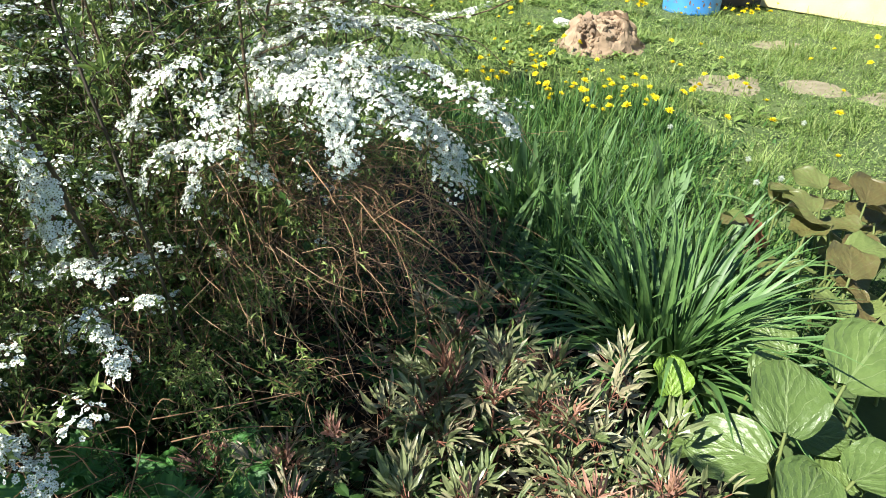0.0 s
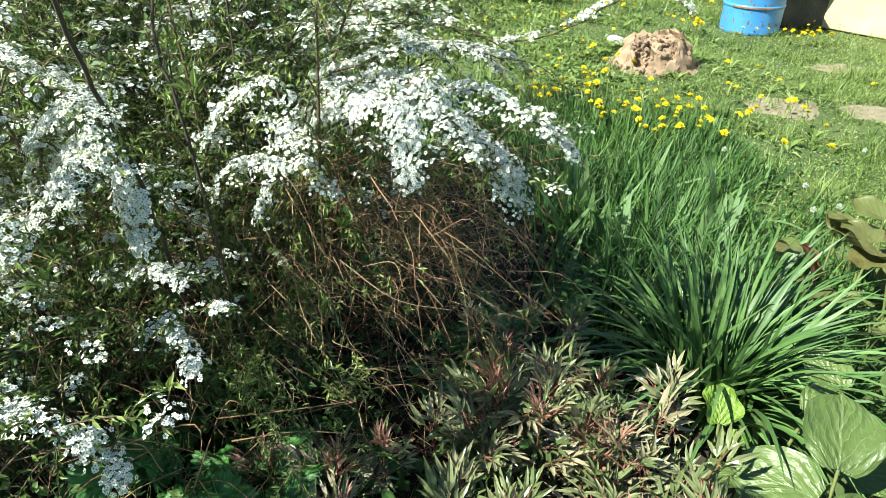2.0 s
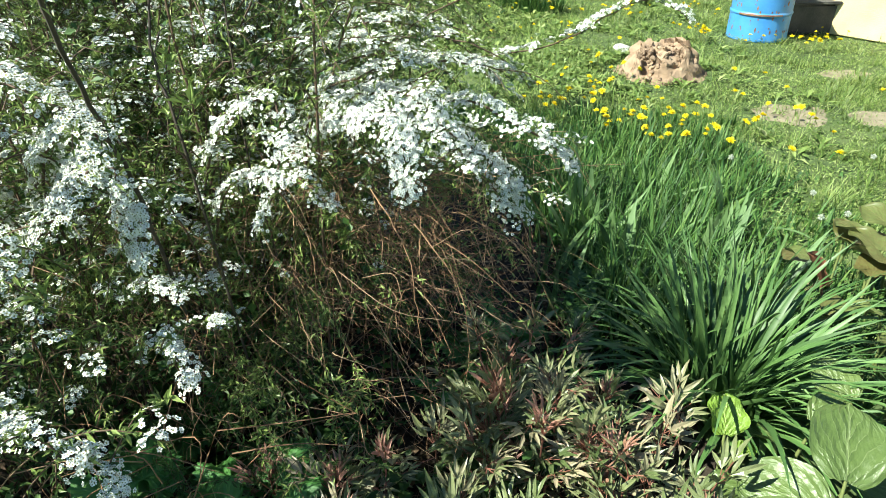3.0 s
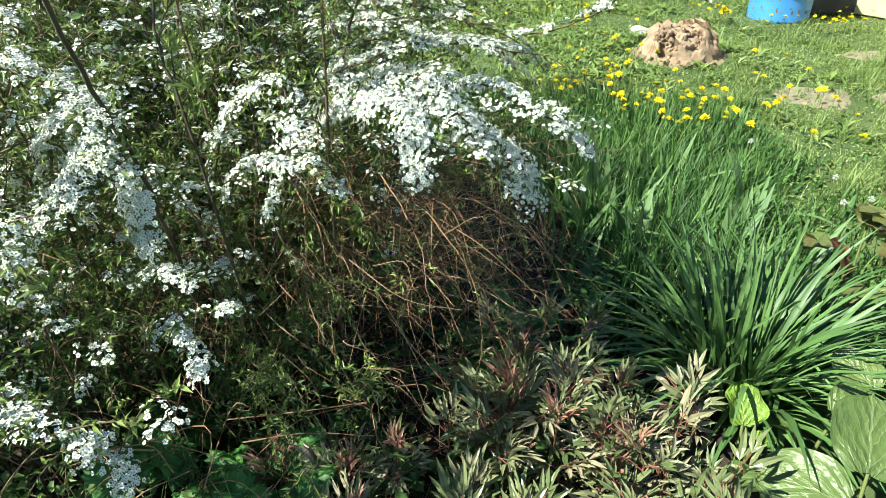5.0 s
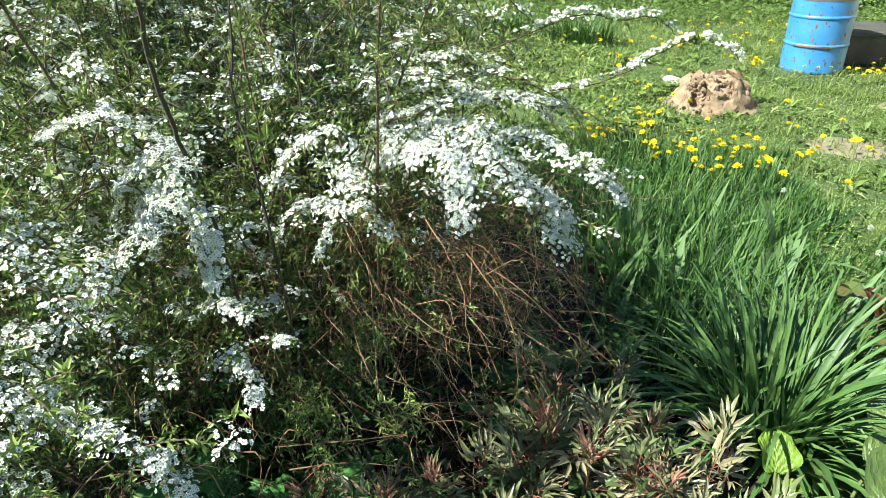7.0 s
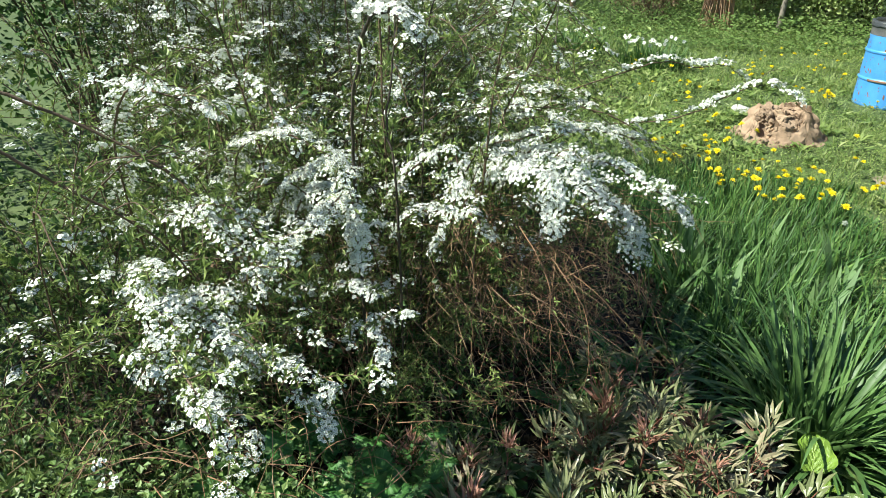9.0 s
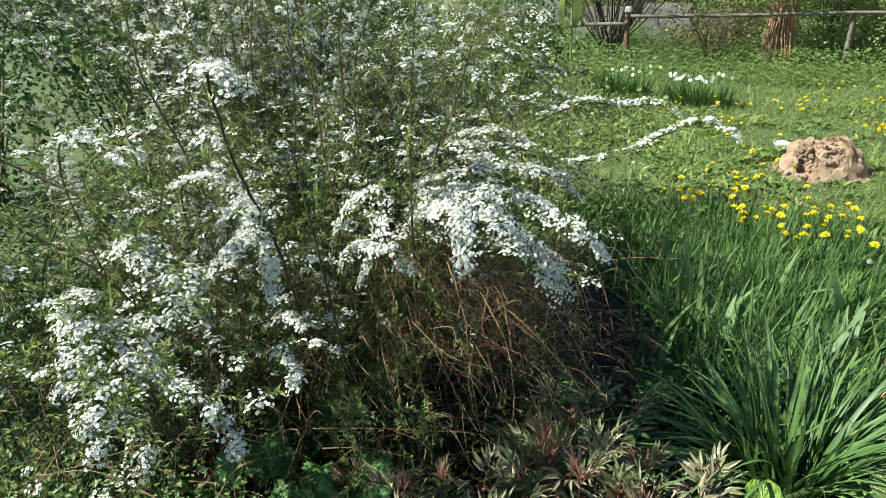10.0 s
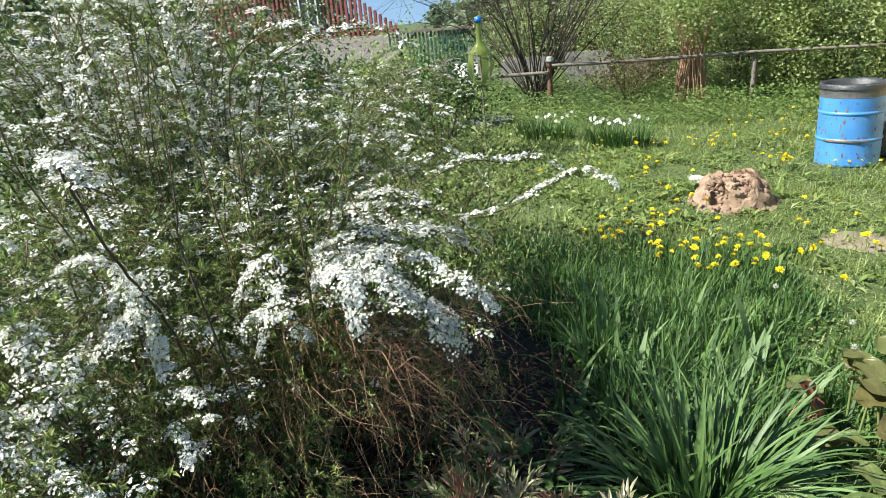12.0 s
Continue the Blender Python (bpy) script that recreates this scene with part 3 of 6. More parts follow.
# ---- white spirea ----
def corymbs(pos, nrm, rad, count, size=0.0085, dome=0.9):
    """Flat-topped flower heads: flowers spread over a shallow dome at each place."""
    P, Z, S = [], [], []
    fr = about(nrm)
    for i in range(len(pos)):
        k = max(3, int(count[i]))
        a = rng.uniform(0, 6.3, k); r = rad[i] * np.sqrt(rng.random(k))
        h = -(r / rad[i]) ** 2 * rad[i] * 0.33 * dome + rng.normal(0, 0.0025, k)
        loc = np.stack([r * np.cos(a), r * np.sin(a), h], 1)
        z = np.stack([dome * r / rad[i] * np.cos(a), dome * r / rad[i] * np.sin(a), np.ones(k)], 1) + rng.normal(0, 0.16, (k, 3))
        P.append(pos[i] + loc @ fr[i].T); Z.append(z @ fr[i].T)
        S.append(size * rng.uniform(0.75, 1.2, k))
    return np.concatenate(P), np.concatenate(Z), np.concatenate(S)


def spray(parent, ctrl, flowers=1.0, leaves=1.0, start=0.4, r0=0.004, twigs=6, wide=0.022, gap=0.007, hang=0.0, bark=None, side=0.06, fine=True, reach=0.14, shoots=0.25, tip=1.0, foliage=None, greyed=False):
    """One arching branch: wood, side twigs, leaves beneath and flower heads along its upper side."""
    line = bezier(ctrl, 8 if fine else 5)
    line[1:-1] += rng.normal(0, 0.0015, (len(line) - 2, 3))
    seg = np.linalg.norm(np.diff(line, axis=0), axis=1)
    cum = np.concatenate([[0], np.cumsum(seg)])
    tot = cum[-1]

    def at(s):
        s = np.asarray(s)
        return np.stack([np.interp(s, cum, line[:, i]) for i in range(3)], 1)
    wood = Tubes(5 if fine else 3)
    wood.add(line, r0, r0 * 0.35)
    wood.sides = 5 if fine else 3
    anchors, norms = [], []
    n = max(2, int(tot * (1 - start) / gap * flowers * (0.57 if fine else 0.5)))
    s = tot * (start + (tip - start) * rng.random(n) ** 0.9)
    p = at(s)
    tan = at(s + 0.01) - at(s - 0.01)
    tan /= np.linalg.norm(tan, axis=1, keepdims=True) + 1e-9
    up = np.tile([0.0, 0, 1.0], (n, 1)) + np.array([-0.25, -0.45, 0.0]) * hang
    up = up - (up * tan).sum(1, keepdims=True) * tan * 0.8
    up /= np.linalg.norm(up, axis=1, keepdims=True) + 1e-9
    lat = np.cross(tan, up); lat /= np.linalg.norm(lat, axis=1, keepdims=True) + 1e-9
    off = rng.uniform(-1, 1, (n, 1)) * (1.15 - s / tot * 0.5)[:, None]
    q = p + lat * off * side * 0.75 + up * (0.010 + 0.012 * rng.random((n, 1))) - off ** 2 * up * side * 0.3
    anchors.append(q); norms.append(up + lat * off * 0.6 + rng.normal(0, 0.16, (n, 3)))
    leaf_p, leaf_d, sh_p, sh_d = [], [], [], []
    for _ in range(twigs):
        s0 = tot * rng.uniform(max(0.2, start - 0.25), 0.97)
        b = at([s0])[0]; t = (at([s0 + 0.02]) - at([s0 - 0.02]))[0]
        t /= np.linalg.norm(t) + 1e-9
        d = t * 0.5 + rng.normal(0, 0.6, 3) * [1, 1, 0.5] + np.array([0, 0, 0.3])
        d /= np.linalg.norm(d)
        L = reach * rng.uniform(0.4, 1.4)
        e = b + d * L + np.array([0, 0, -0.3 * L])
        tw = bezier([b, b + d * L * 0.55, e], 3 if fine else 2)
        wood.add(tw, r0 * 0.4, r0 * 0.2)
        m = int(L / 0.0065 * leaves) + 2
        u = rng.random(m)
        leaf_p.append(np.stack([np.interp(u, np.linspace(0, 1, len(tw)), tw[:, i]) for i in range(3)], 1))
        leaf_d.append(np.tile(d, (m, 1)))
        if rng.random() < flowers * (0.3 if fine else 0.5):
            c = 3 + int(L / 0.07)
            u = 0.72 + 0.28 * rng.random(c)
            w = np.stack([np.interp(u, np.linspace(0, 1, len(tw)), tw[:, i]) for i in range(3)], 1)
            anchors.append(w + rng.normal(0, 0.017 if fine else 0.03, (c, 3)) * [1, 1, 0.22] + [0, 0, 0.02]); norms.append(np.tile([0, 0, 1.0], (c, 1)) + rng.normal(0, 0.12, (c, 3)))
        elif rng.random() < shoots:
            c = 11
            sh_p.append(e + rng.normal(0, 0.006, (c, 3))); sh_d.append(rng.normal(0, 0.55, (c, 3)) + [0, 0, 0.8])
    wood_ob = part("branch", wood.mesh("branch", bark or M_TWIG), parent)
    m = int(tot * 150 * leaves)
    s = tot * (0.2 + 0.8 * rng.random(m))
    leaf_p.append(at(s) + rng.normal(0, 0.008, (m, 3))); leaf_d.append(at(s + 0.01) - at(s - 0.01))
    lp = np.concatenate(leaf_p); ld = np.concatenate(leaf_d)
    ld = ld / (np.linalg.norm(ld, axis=1, keepdims=True) + 1e-9) * 0.5 + rng.normal(0, 0.6, ld.shape)
    size = rng.uniform(0.011, 0.027, len(lp))
    if sh_p:
        lp = np.concatenate([lp] + sh_p); ld = np.concatenate([ld] + sh_d)
        size = np.concatenate([size, rng.uniform(0.024, 0.042, len(lp) - len(size))])
    v, f, _ = scatter(SLEAF if fine else SLIM, lp, along(ld, rng.normal(0, 0.5, ld.shape) + [0, 0, 1.0]), size)
    part("leaves", mesh_np("leaves", v, [f], foliage or M_SLEAF), wood_ob)
    if flowers > 0.02:
        A, N = np.concatenate(anchors), np.concatenate(norms)
        P, Z, S = corymbs(A, N, rng.uniform(0.6, 1.15, len(A)) * wide, rng.integers(7, 13, len(A)) if fine else rng.integers(9, 14, len(A)), 0.0088 if fine else 0.0102, 0.9 if fine else 0.45)
        # grey sprays take larger dark eyes, dimming them in place of shade
        v, f, sl = scatter(DARK_EYED if greyed else FLOWER if fine else SMALL, P, about(Z), S)
        part("blossom", mesh_np("blossom", v, [f], [M_PETAL, M_EYE], sl), wood_ob, "dense white five-petalled blossom")
    return wood_ob


SPIREA = thing("spirea_bush", "large white-flowering spirea bush with arching brown branches", "bush", at=(-1.1, 1.9, 0))
SP = thing("spirea_bush", "tall white-flowering spirea bush with upright leafy branches", "bush", at=(-2.2, 2.6, 0))


def local(parent, pts):
    return [np.array(p, float) - np.array(parent.location) for p in pts]


def arch(parent, pts, **kw):
    return spray(parent, local(parent, pts), **kw)


# the dense arching sprays at the bush's near edge
arch(SPIREA, [(-0.75, 1.95, 0.1), (-0.55, 1.75, 0.95), (-0.27, 1.47, 1.21), (-0.115, 1.36, 1.165), (0.01, 1.40, 1.05), (0.058, 1.43, 0.91)], flowers=3.0, start=0.55, wide=0.029, side=0.075, hang=0.6, twigs=12, leaves=1.5, reach=0.1)
arch(SPIREA, [(-0.8, 1.9, 0.1), (-0.5, 1.6, 1.0), (-0.30, 1.36, 1.18), (-0.207, 1.28, 1.17), (-0.193, 1.25, 1.05)], flowers=3.6, start=0.62, wide=0.027, hang=0.9, twigs=8, leaves=1.5, reach=0.1)
arch(SPIREA, [(-0.7, 2.0, 0.1), (-0.4, 1.8, 1.0), (-0.12, 1.55, 1.17), (0.03, 1.42, 1.165), (0.12, 1.43, 1.11), (0.16, 1.45, 1.05)], flowers=2.2, start=0.5, wide=0.022, hang=0.5, twigs=11, leaves=1.5, reach=0.1)
arch(SPIREA, [(-0.75, 1.95, 0.1), (-0.55, 1.72, 0.95), (-0.25, 1.43, 1.17), (-0.11, 1.38, 1.12), (-0.02, 1.39, 1.03), (0.02, 1.40, 0.95)], flowers=1.7, start=0.58, wide=0.026, hang=0.6, twigs=6, leaves=1.2, reach=0.08)
arch(SPIREA, [(-0.7, 2.1, 0.1), (-0.55, 1.75, 1.0), (-0.30, 1.44, 1.26), (-0.144, 1.52, 1.27), (-0.03, 1.63, 1.23), (0.012, 1.69, 1.19)], flowers=1.92, start=0.45, wide=0.028, greyed=True)
for dx, dy, dz in ((-0.02, 0.06, 0.0), (0.02, 0.13, 0.02), (-0.10, 0.2, 0.04), (-0.16, 0.08, 0.02)):
    arch(SPIREA, [(-0.75, 2.1, 0.1), (-0.55 + dx, 1.95 + dy, 1.0), (-0.33 + dx, 1.75 + dy, 1.21 + dz), (-0.12 + dx, 1.66 + dy, 1.23 + dz), (0.0 + dx, 1.66 + dy, 1.17 + dz), (0.05 + dx, 1.68 + dy, 1.11 + dz)], flowers=0.7, start=0.5, wide=0.024, fine=False, twigs=8, leaves=1.3, reach=0.1, greyed=True)
arch(SPIREA, [(-0.7, 2.2, 0.1), (-0.35, 2.05, 1.0), (0.13, 1.90, 1.23), (0.28, 1.93, 1.31), (0.37, 1.94, 1.345), (0.46, 1.93, 1.32), (0.50, 1.92, 1.28)], flowers=1.4, start=0.70, wide=0.014, leaves=0.5, twigs=3, side=0.022, r0=0.0026)
arch(SPIREA, [(-0.7, 2.2, 0.1), (-0.4, 1.95, 1.1), (-0.02, 1.75, 1.41), (0.15, 1.82, 1.41), (0.24, 1.87, 1.41), (0.31, 1.90, 1.36)], flowers=1.1, start=0.74, wide=0.014, leaves=0.6, twigs=3, side=0.02, r0=0.0026)
arch(SPIREA, [(-0.95, 1.7, 0.1), (-0.75, 1.5, 0.95), (-0.52, 1.38, 1.22), (-0.47, 1.32, 1.14), (-0.475, 1.25, 1.06), (-0.52, 1.26, 0.95)], flowers=1.60, start=0.5, hang=0.5, twigs=11, leaves=1.5, reach=0.1)
arch(SPIREA, [(-0.95, 1.7, 0.1), (-0.7, 1.45, 0.9), (-0.46, 1.28, 1.07), (-0.39, 1.24, 1.07), (-0.365, 1.27, 1.0)], flowers=1.28, start=0.6, hang=0.5, twigs=11, leaves=1.5, reach=0.1)
arch(SPIREA, [(-1.2, 1.5, 0.1), (-1.0, 1.25, 1.0), (-0.70, 1.0, 1.28), (-0.66, 0.97, 1.24), (-0.75, 0.90, 1.12), (-0.84, 0.84, 1.02)], flowers=2.56, start=0.5, wide=0.026, hang=0.5, twigs=11, leaves=1.5, reach=0.1, greyed=True)
arch(SPIREA, [(-1.2, 1.5, 0.1), (-0.95, 1.25, 1.0), (-0.68, 1.02, 1.20), (-0.64, 0.99, 1.12), (-0.63, 0.98, 1.02)], flowers=2.24, start=0.6, hang=0.8)
arch(SPIREA, [(-1.2, 1.5, 0.1), (-1.1, 1.2, 1.1), (-0.86, 1.02, 1.33), (-0.73, 0.98, 1.33), (-0.62, 0.96, 1.27)], flowers=1.92, start=0.5, wide=0.02, greyed=True)
arch(SPIREA, [(-1.4, 1.3, 0.1), (-1.3, 1.0, 1.1), (-1.12, 0.85, 1.44), (-0.96, 0.83, 1.46), (-0.82, 0.82, 1.43)], flowers=1.60, start=0.5, wide=0.02)
arch(SPIREA, [(-1.3, 1.2, 0.1), (-1.2, 0.9, 0.9), (-1.0, 0.68, 1.12), (-0.92, 0.60, 1.06), (-0.90, 0.52, 0.96)], flowers=1.5, start=0.65, hang=0.4, twigs=10, leaves=1.5)
arch(SPIREA, [(-1.3, 1.2, 0.1), (-1.1, 0.9, 0.85), (-0.95, 0.84, 0.97), (-0.90, 0.80, 0.92), (-0.85, 0.76, 0.84)], flowers=1.5, start=0.75, hang=0.4, twigs=10, leaves=1.5)
arch(SPIREA, [(-1.3, 1.2, 0.1), (-0.95, 0.9, 0.7), (-0.70, 0.78, 0.75), (-0.62, 0.74, 0.70)], flowers=1.7, start=0.86, hang=0.3, side=0.045, twigs=8, leaves=1.4)
arch(SPIREA, [(-1.3, 1.2, 0.1), (-0.95, 0.85, 0.85), (-0.65, 0.64, 0.96), (-0.56, 0.62, 0.93)], flowers=1.7, start=0.86, hang=0.3, side=0.045, twigs=8, leaves=1.4)
arch(SPIREA, [(-1.3, 1.2, 0.1), (-1.0, 0.7, 0.9), (-0.74, 0.46, 1.0), (-0.66, 0.41, 0.94)], flowers=1.7, start=0.88, hang=0.3, side=0.045, twigs=8, leaves=1.4)
arch(SPIREA, [(-1.2, 1.4, 0.1), (-0.9, 1.1, 0.75), (-0.62, 0.95, 0.86), (-0.54, 0.9, 0.82)], flowers=1.7, start=0.86, hang=0.3, side=0.045, twigs=8, leaves=1.4)
arch(SPIREA, [(-1.1, 1.5, 0.1), (-0.9, 1.3, 0.7), (-0.74, 1.16, 0.86), (-0.66, 1.12, 0.85)], flowers=1.7, start=0.86, hang=0.3, side=0.045, twigs=8, leaves=1.4)

arch(SPIREA, [(-1.3, 1.3, 0.1), (-1.15, 1.0, 1.0), (-0.93, 0.84, 1.22), (-0.80, 0.80, 1.20), (-0.70, 0.78, 1.12)], flowers=0.95, start=0.66, wide=0.026, hang=0.4, twigs=8, leaves=1.4)
arch(SPIREA, [(-1.3, 1.3, 0.1), (-1.2, 1.0, 1.0), (-1.0, 0.86, 1.16), (-0.86, 0.80, 1.13), (-0.76, 0.78, 1.05)], flowers=0.95, start=0.66, wide=0.026, hang=0.4, twigs=8, leaves=1.4)
arch(SPIREA, [(-1.3, 1.1, 0.1), (-1.15, 0.8, 0.95), (-0.95, 0.62, 1.08), (-0.84, 0.58, 1.04), (-0.80, 0.57, 0.95)], flowers=0.85, start=0.74, wide=0.024, hang=0.4, twigs=8, leaves=1.4)
arch(SPIREA, [(-1.35, 1.15, 0.1), (-1.15, 0.85, 0.85), (-0.95, 0.72, 1.02), (-0.83, 0.68, 1.0), (-0.74, 0.65, 0.94)], flowers=1.4, start=0.8, wide=0.026, hang=0.4, twigs=8, leaves=1.4)
arch(SPIREA, [(-1.3, 1.1, 0.1), (-1.05, 0.78, 0.72), (-0.84, 0.60, 0.88), (-0.74, 0.54, 0.86), (-0.68, 0.51, 0.82)], flowers=1.3, start=0.84, wide=0.026, hang=0.4, twigs=8, leaves=1.4, greyed=True)
# leafy flowerless shoots low in the bush, the lowest darkened to stand for shade
for _ in range(120):
    lx, ly = rng.uniform(-1.3, 0.22), rng.uniform(1.0, 2.3)
    if lx > -0.32 + 0.6 * (ly - 1.2):
        continue
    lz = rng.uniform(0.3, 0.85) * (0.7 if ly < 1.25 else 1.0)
    arch(SPIREA, [(lx - 0.35, ly + 0.35, 0.05), (lx - 0.15, ly + 0.15, lz), (lx + 0.08, ly - 0.08, lz * rng.uniform(0.7, 1.0))], flowers=0.0, leaves=1.3, twigs=7, r0=0.0022, start=0.5, fine=False, reach=0.14, shoots=0.0, foliage=M_SLEAF if lz > 0.5 else M_UNDERSHADE)

# upright stems that stand above the sprays
UPRIGHT = dict(flowers=0.5, start=0.55, r0=0.005, leaves=1.0, twigs=12, fine=False)
arch(SPIREA, [(-0.80, 1.40, 0.4), (-0.68, 1.10, 1.09), (-0.59, 0.87, 1.41), (-0.50, 0.72, 1.62), (-0.45, 0.665, 1.675), (-0.40, 0.65, 1.665), (-0.37, 0.64, 1.63)], flowers=2.6, leaves=0.12, start=0.90, r0=0.0048, twigs=0, side=0.06, bark=M_BARK)
arch(SPIREA, [(-0.66, 1.4, 0.3), (-0.58, 1.12, 1.18), (-0.60, 1.11, 1.35), (-0.575, 1.10, 1.56), (-0.55, 1.09, 1.92)], flowers=0.1, start=0.85, r0=0.0046, bark=M_BARK, leaves=0.5, twigs=5, fine=False)
arch(SPIREA, [(-0.66, 1.6, 0.3), (-0.62, 1.48, 1.2), (-0.59, 1.45, 1.58), (-0.46, 1.38, 1.80)], flowers=0.2, start=0.8, r0=0.004, bark=M_BARK, leaves=0.6, twigs=7, fine=False)
arch(SPIREA, [(-0.8, 1.7, 0.3), (-0.75, 1.5, 1.2), (-0.72, 1.4, 1.6), (-0.70, 1.3, 2.05)], **UPRIGHT)
arch(SPIREA, [(-0.5, 1.6, 0.3), (-0.42, 1.42, 1.1), (-0.38, 1.37, 1.5), (-0.30, 1.25, 1.76)], **UPRIGHT)
arch(SPIREA, [(-0.6, 1.8, 0.3), (-0.45, 1.6, 1.1), (-0.30, 1.55, 1.5), (-0.22, 1.5, 1.72)], **UPRIGHT)
arch(SPIREA, [(-1.1, 1.5, 0.3), (-1.0, 1.2, 1.2), (-0.95, 1.0, 1.6), (-0.86, 0.9, 1.95)], **UPRIGHT)
arch(SPIREA, [(-1.0, 2.0, 0.3), (-0.85, 1.8, 1.3), (-0.75, 1.7, 1.75), (-0.45, 1.55, 1.88), (-0.3, 1.5, 1.84)], flowers=0.6, start=0.55, r0=0.005, twigs=10, fine=False)
arch(SPIREA, [(-1.1, 2.1, 0.3), (-0.9, 2.0, 1.3), (-0.75, 1.95, 1.75), (-0.35, 1.9, 1.86), (-0.15, 1.85, 1.78)], flowers=0.7, start=0.55, r0=0.005, twigs=10, fine=False)

arch(SPIREA, [(-1.75, 0.62, 1.62), (-1.49, 0.70, 1.52), (-1.29, 0.80, 1.42), (-1.06, 0.90, 1.25), (-0.95, 0.98, 1.05)], flowers=0.0, leaves=0.4, start=0.8, r0=0.0062, twigs=4, shoots=0.2)
arch(SPIREA, [(-1.60, 0.58, 1.50), (-1.42, 0.65, 1.43), (-1.26, 0.75, 1.27), (-1.10, 0.85, 1.10), (-1.05, 1.0, 0.8)], flowers=0.0, leaves=0.4, start=0.8, r0=0.0055, twigs=4, shoots=0.2)

# bare twigs that hang from the front of the bush
BARE_TWIG = dict(flowers=0.0, leaves=0.08, start=0.9, r0=0.0017, twigs=2, bark=M_DRY, shoots=0.0, reach=0.05)
arch(SPIREA, [(-0.30, 1.40, 1.0), (-0.19, 1.24, 0.92), (-0.16, 1.22, 0.70), (-0.13, 1.22, 0.47)], **BARE_TWIG)
arch(SPIREA, [(-0.20, 1.42, 0.9), (-0.08, 1.30, 0.80), (-0.05, 1.28, 0.62), (-0.07, 1.28, 0.45)], **BARE_TWIG)
arch(SPIREA, [(-0.10, 1.50, 0.9), (0.06, 1.40, 0.86), (0.15, 1.40, 0.70), (0.26, 1.42, 0.50)], **BARE_TWIG)
arch(SPIREA, [(-0.25, 1.55, 0.85), (-0.05, 1.45, 0.78), (0.12, 1.42, 0.62), (0.17, 1.42, 0.48)], **BARE_TWIG)
arch(SPIREA, [(-0.50, 1.35, 1.0), (-0.40, 1.22, 0.95), (-0.385, 1.18, 0.80), (-0.38, 1.17, 0.62)], **BARE_TWIG)

# the leafy mass of both bushes
def fill(parent, cx, cy, count, reach, lo, hi, bloom):
    made = 0
    while made < count:
        az = rng.uniform(0, 2 * np.pi)
        r = reach * rng.uniform(0.3, 1.0)
        h = rng.uniform(lo, hi)
        bx, by = cx + rng.normal(0, 0.2), cy + rng.normal(0, 0.2)
        dx, dy = math.cos(az), math.sin(az)
        tip = (bx + r * dx, by + r * dy, h * rng.uniform(0.82, 0.97))
        top = (bx + 0.66 * r * dx, by + 0.66 * r * dy, h)
        edge = -0.30 + 0.45 * (tip[1] - 1.3) if tip[1] > 1.0 else -0.85
        if tip[0] > min(edge, 0.2) or (tip[1] < 1.35 and h < 0.98 and tip[0] > -0.95) or tip[1] < 0.2 or (tip[1] < 1.0 and h > 1.45 and tip[0] > -1.1):
            continue
        arch(parent, [(bx, by, 0.05), (bx + 0.22 * r * dx, by + 0.22 * r * dy, h * 0.7), top, tip], flowers=rng.choice([0.15, 0.4, 0.75]) * bloom, start=0.5, leaves=0.95, twigs=11, wide=0.022, r0=0.0042, fine=False, gap=0.017, reach=0.26, side=0.06)
        made += 1


fill(SPIREA, -1.1, 1.9, 75, 1.15, 0.85, 1.6, 1.1)
fill(SPIREA, -1.5, 1.1, 36, 0.9, 0.8, 1.5, 0.6)
fill(SP, -2.2, 2.6, 70, 1.3, 1.2, 2.25, 2.5)
fill(SP, -1.3, 3.1, 60, 1.2, 0.9, 1.7, 1.5)
fill(SP, -2.9, 1.3, 34, 1.1, 1.1, 2.0, 2.2)
fill(SP, -0.9, 2.5, 35, 0.9, 0.9, 1.45, 0.8)
fill(SP, -1.5, 2.3, 30, 0.65, 1.85, 2.4, 2.8)
fill(SPIREA, -0.75, 1.75, 22, 0.5, 0.85, 1.15, 0.5)


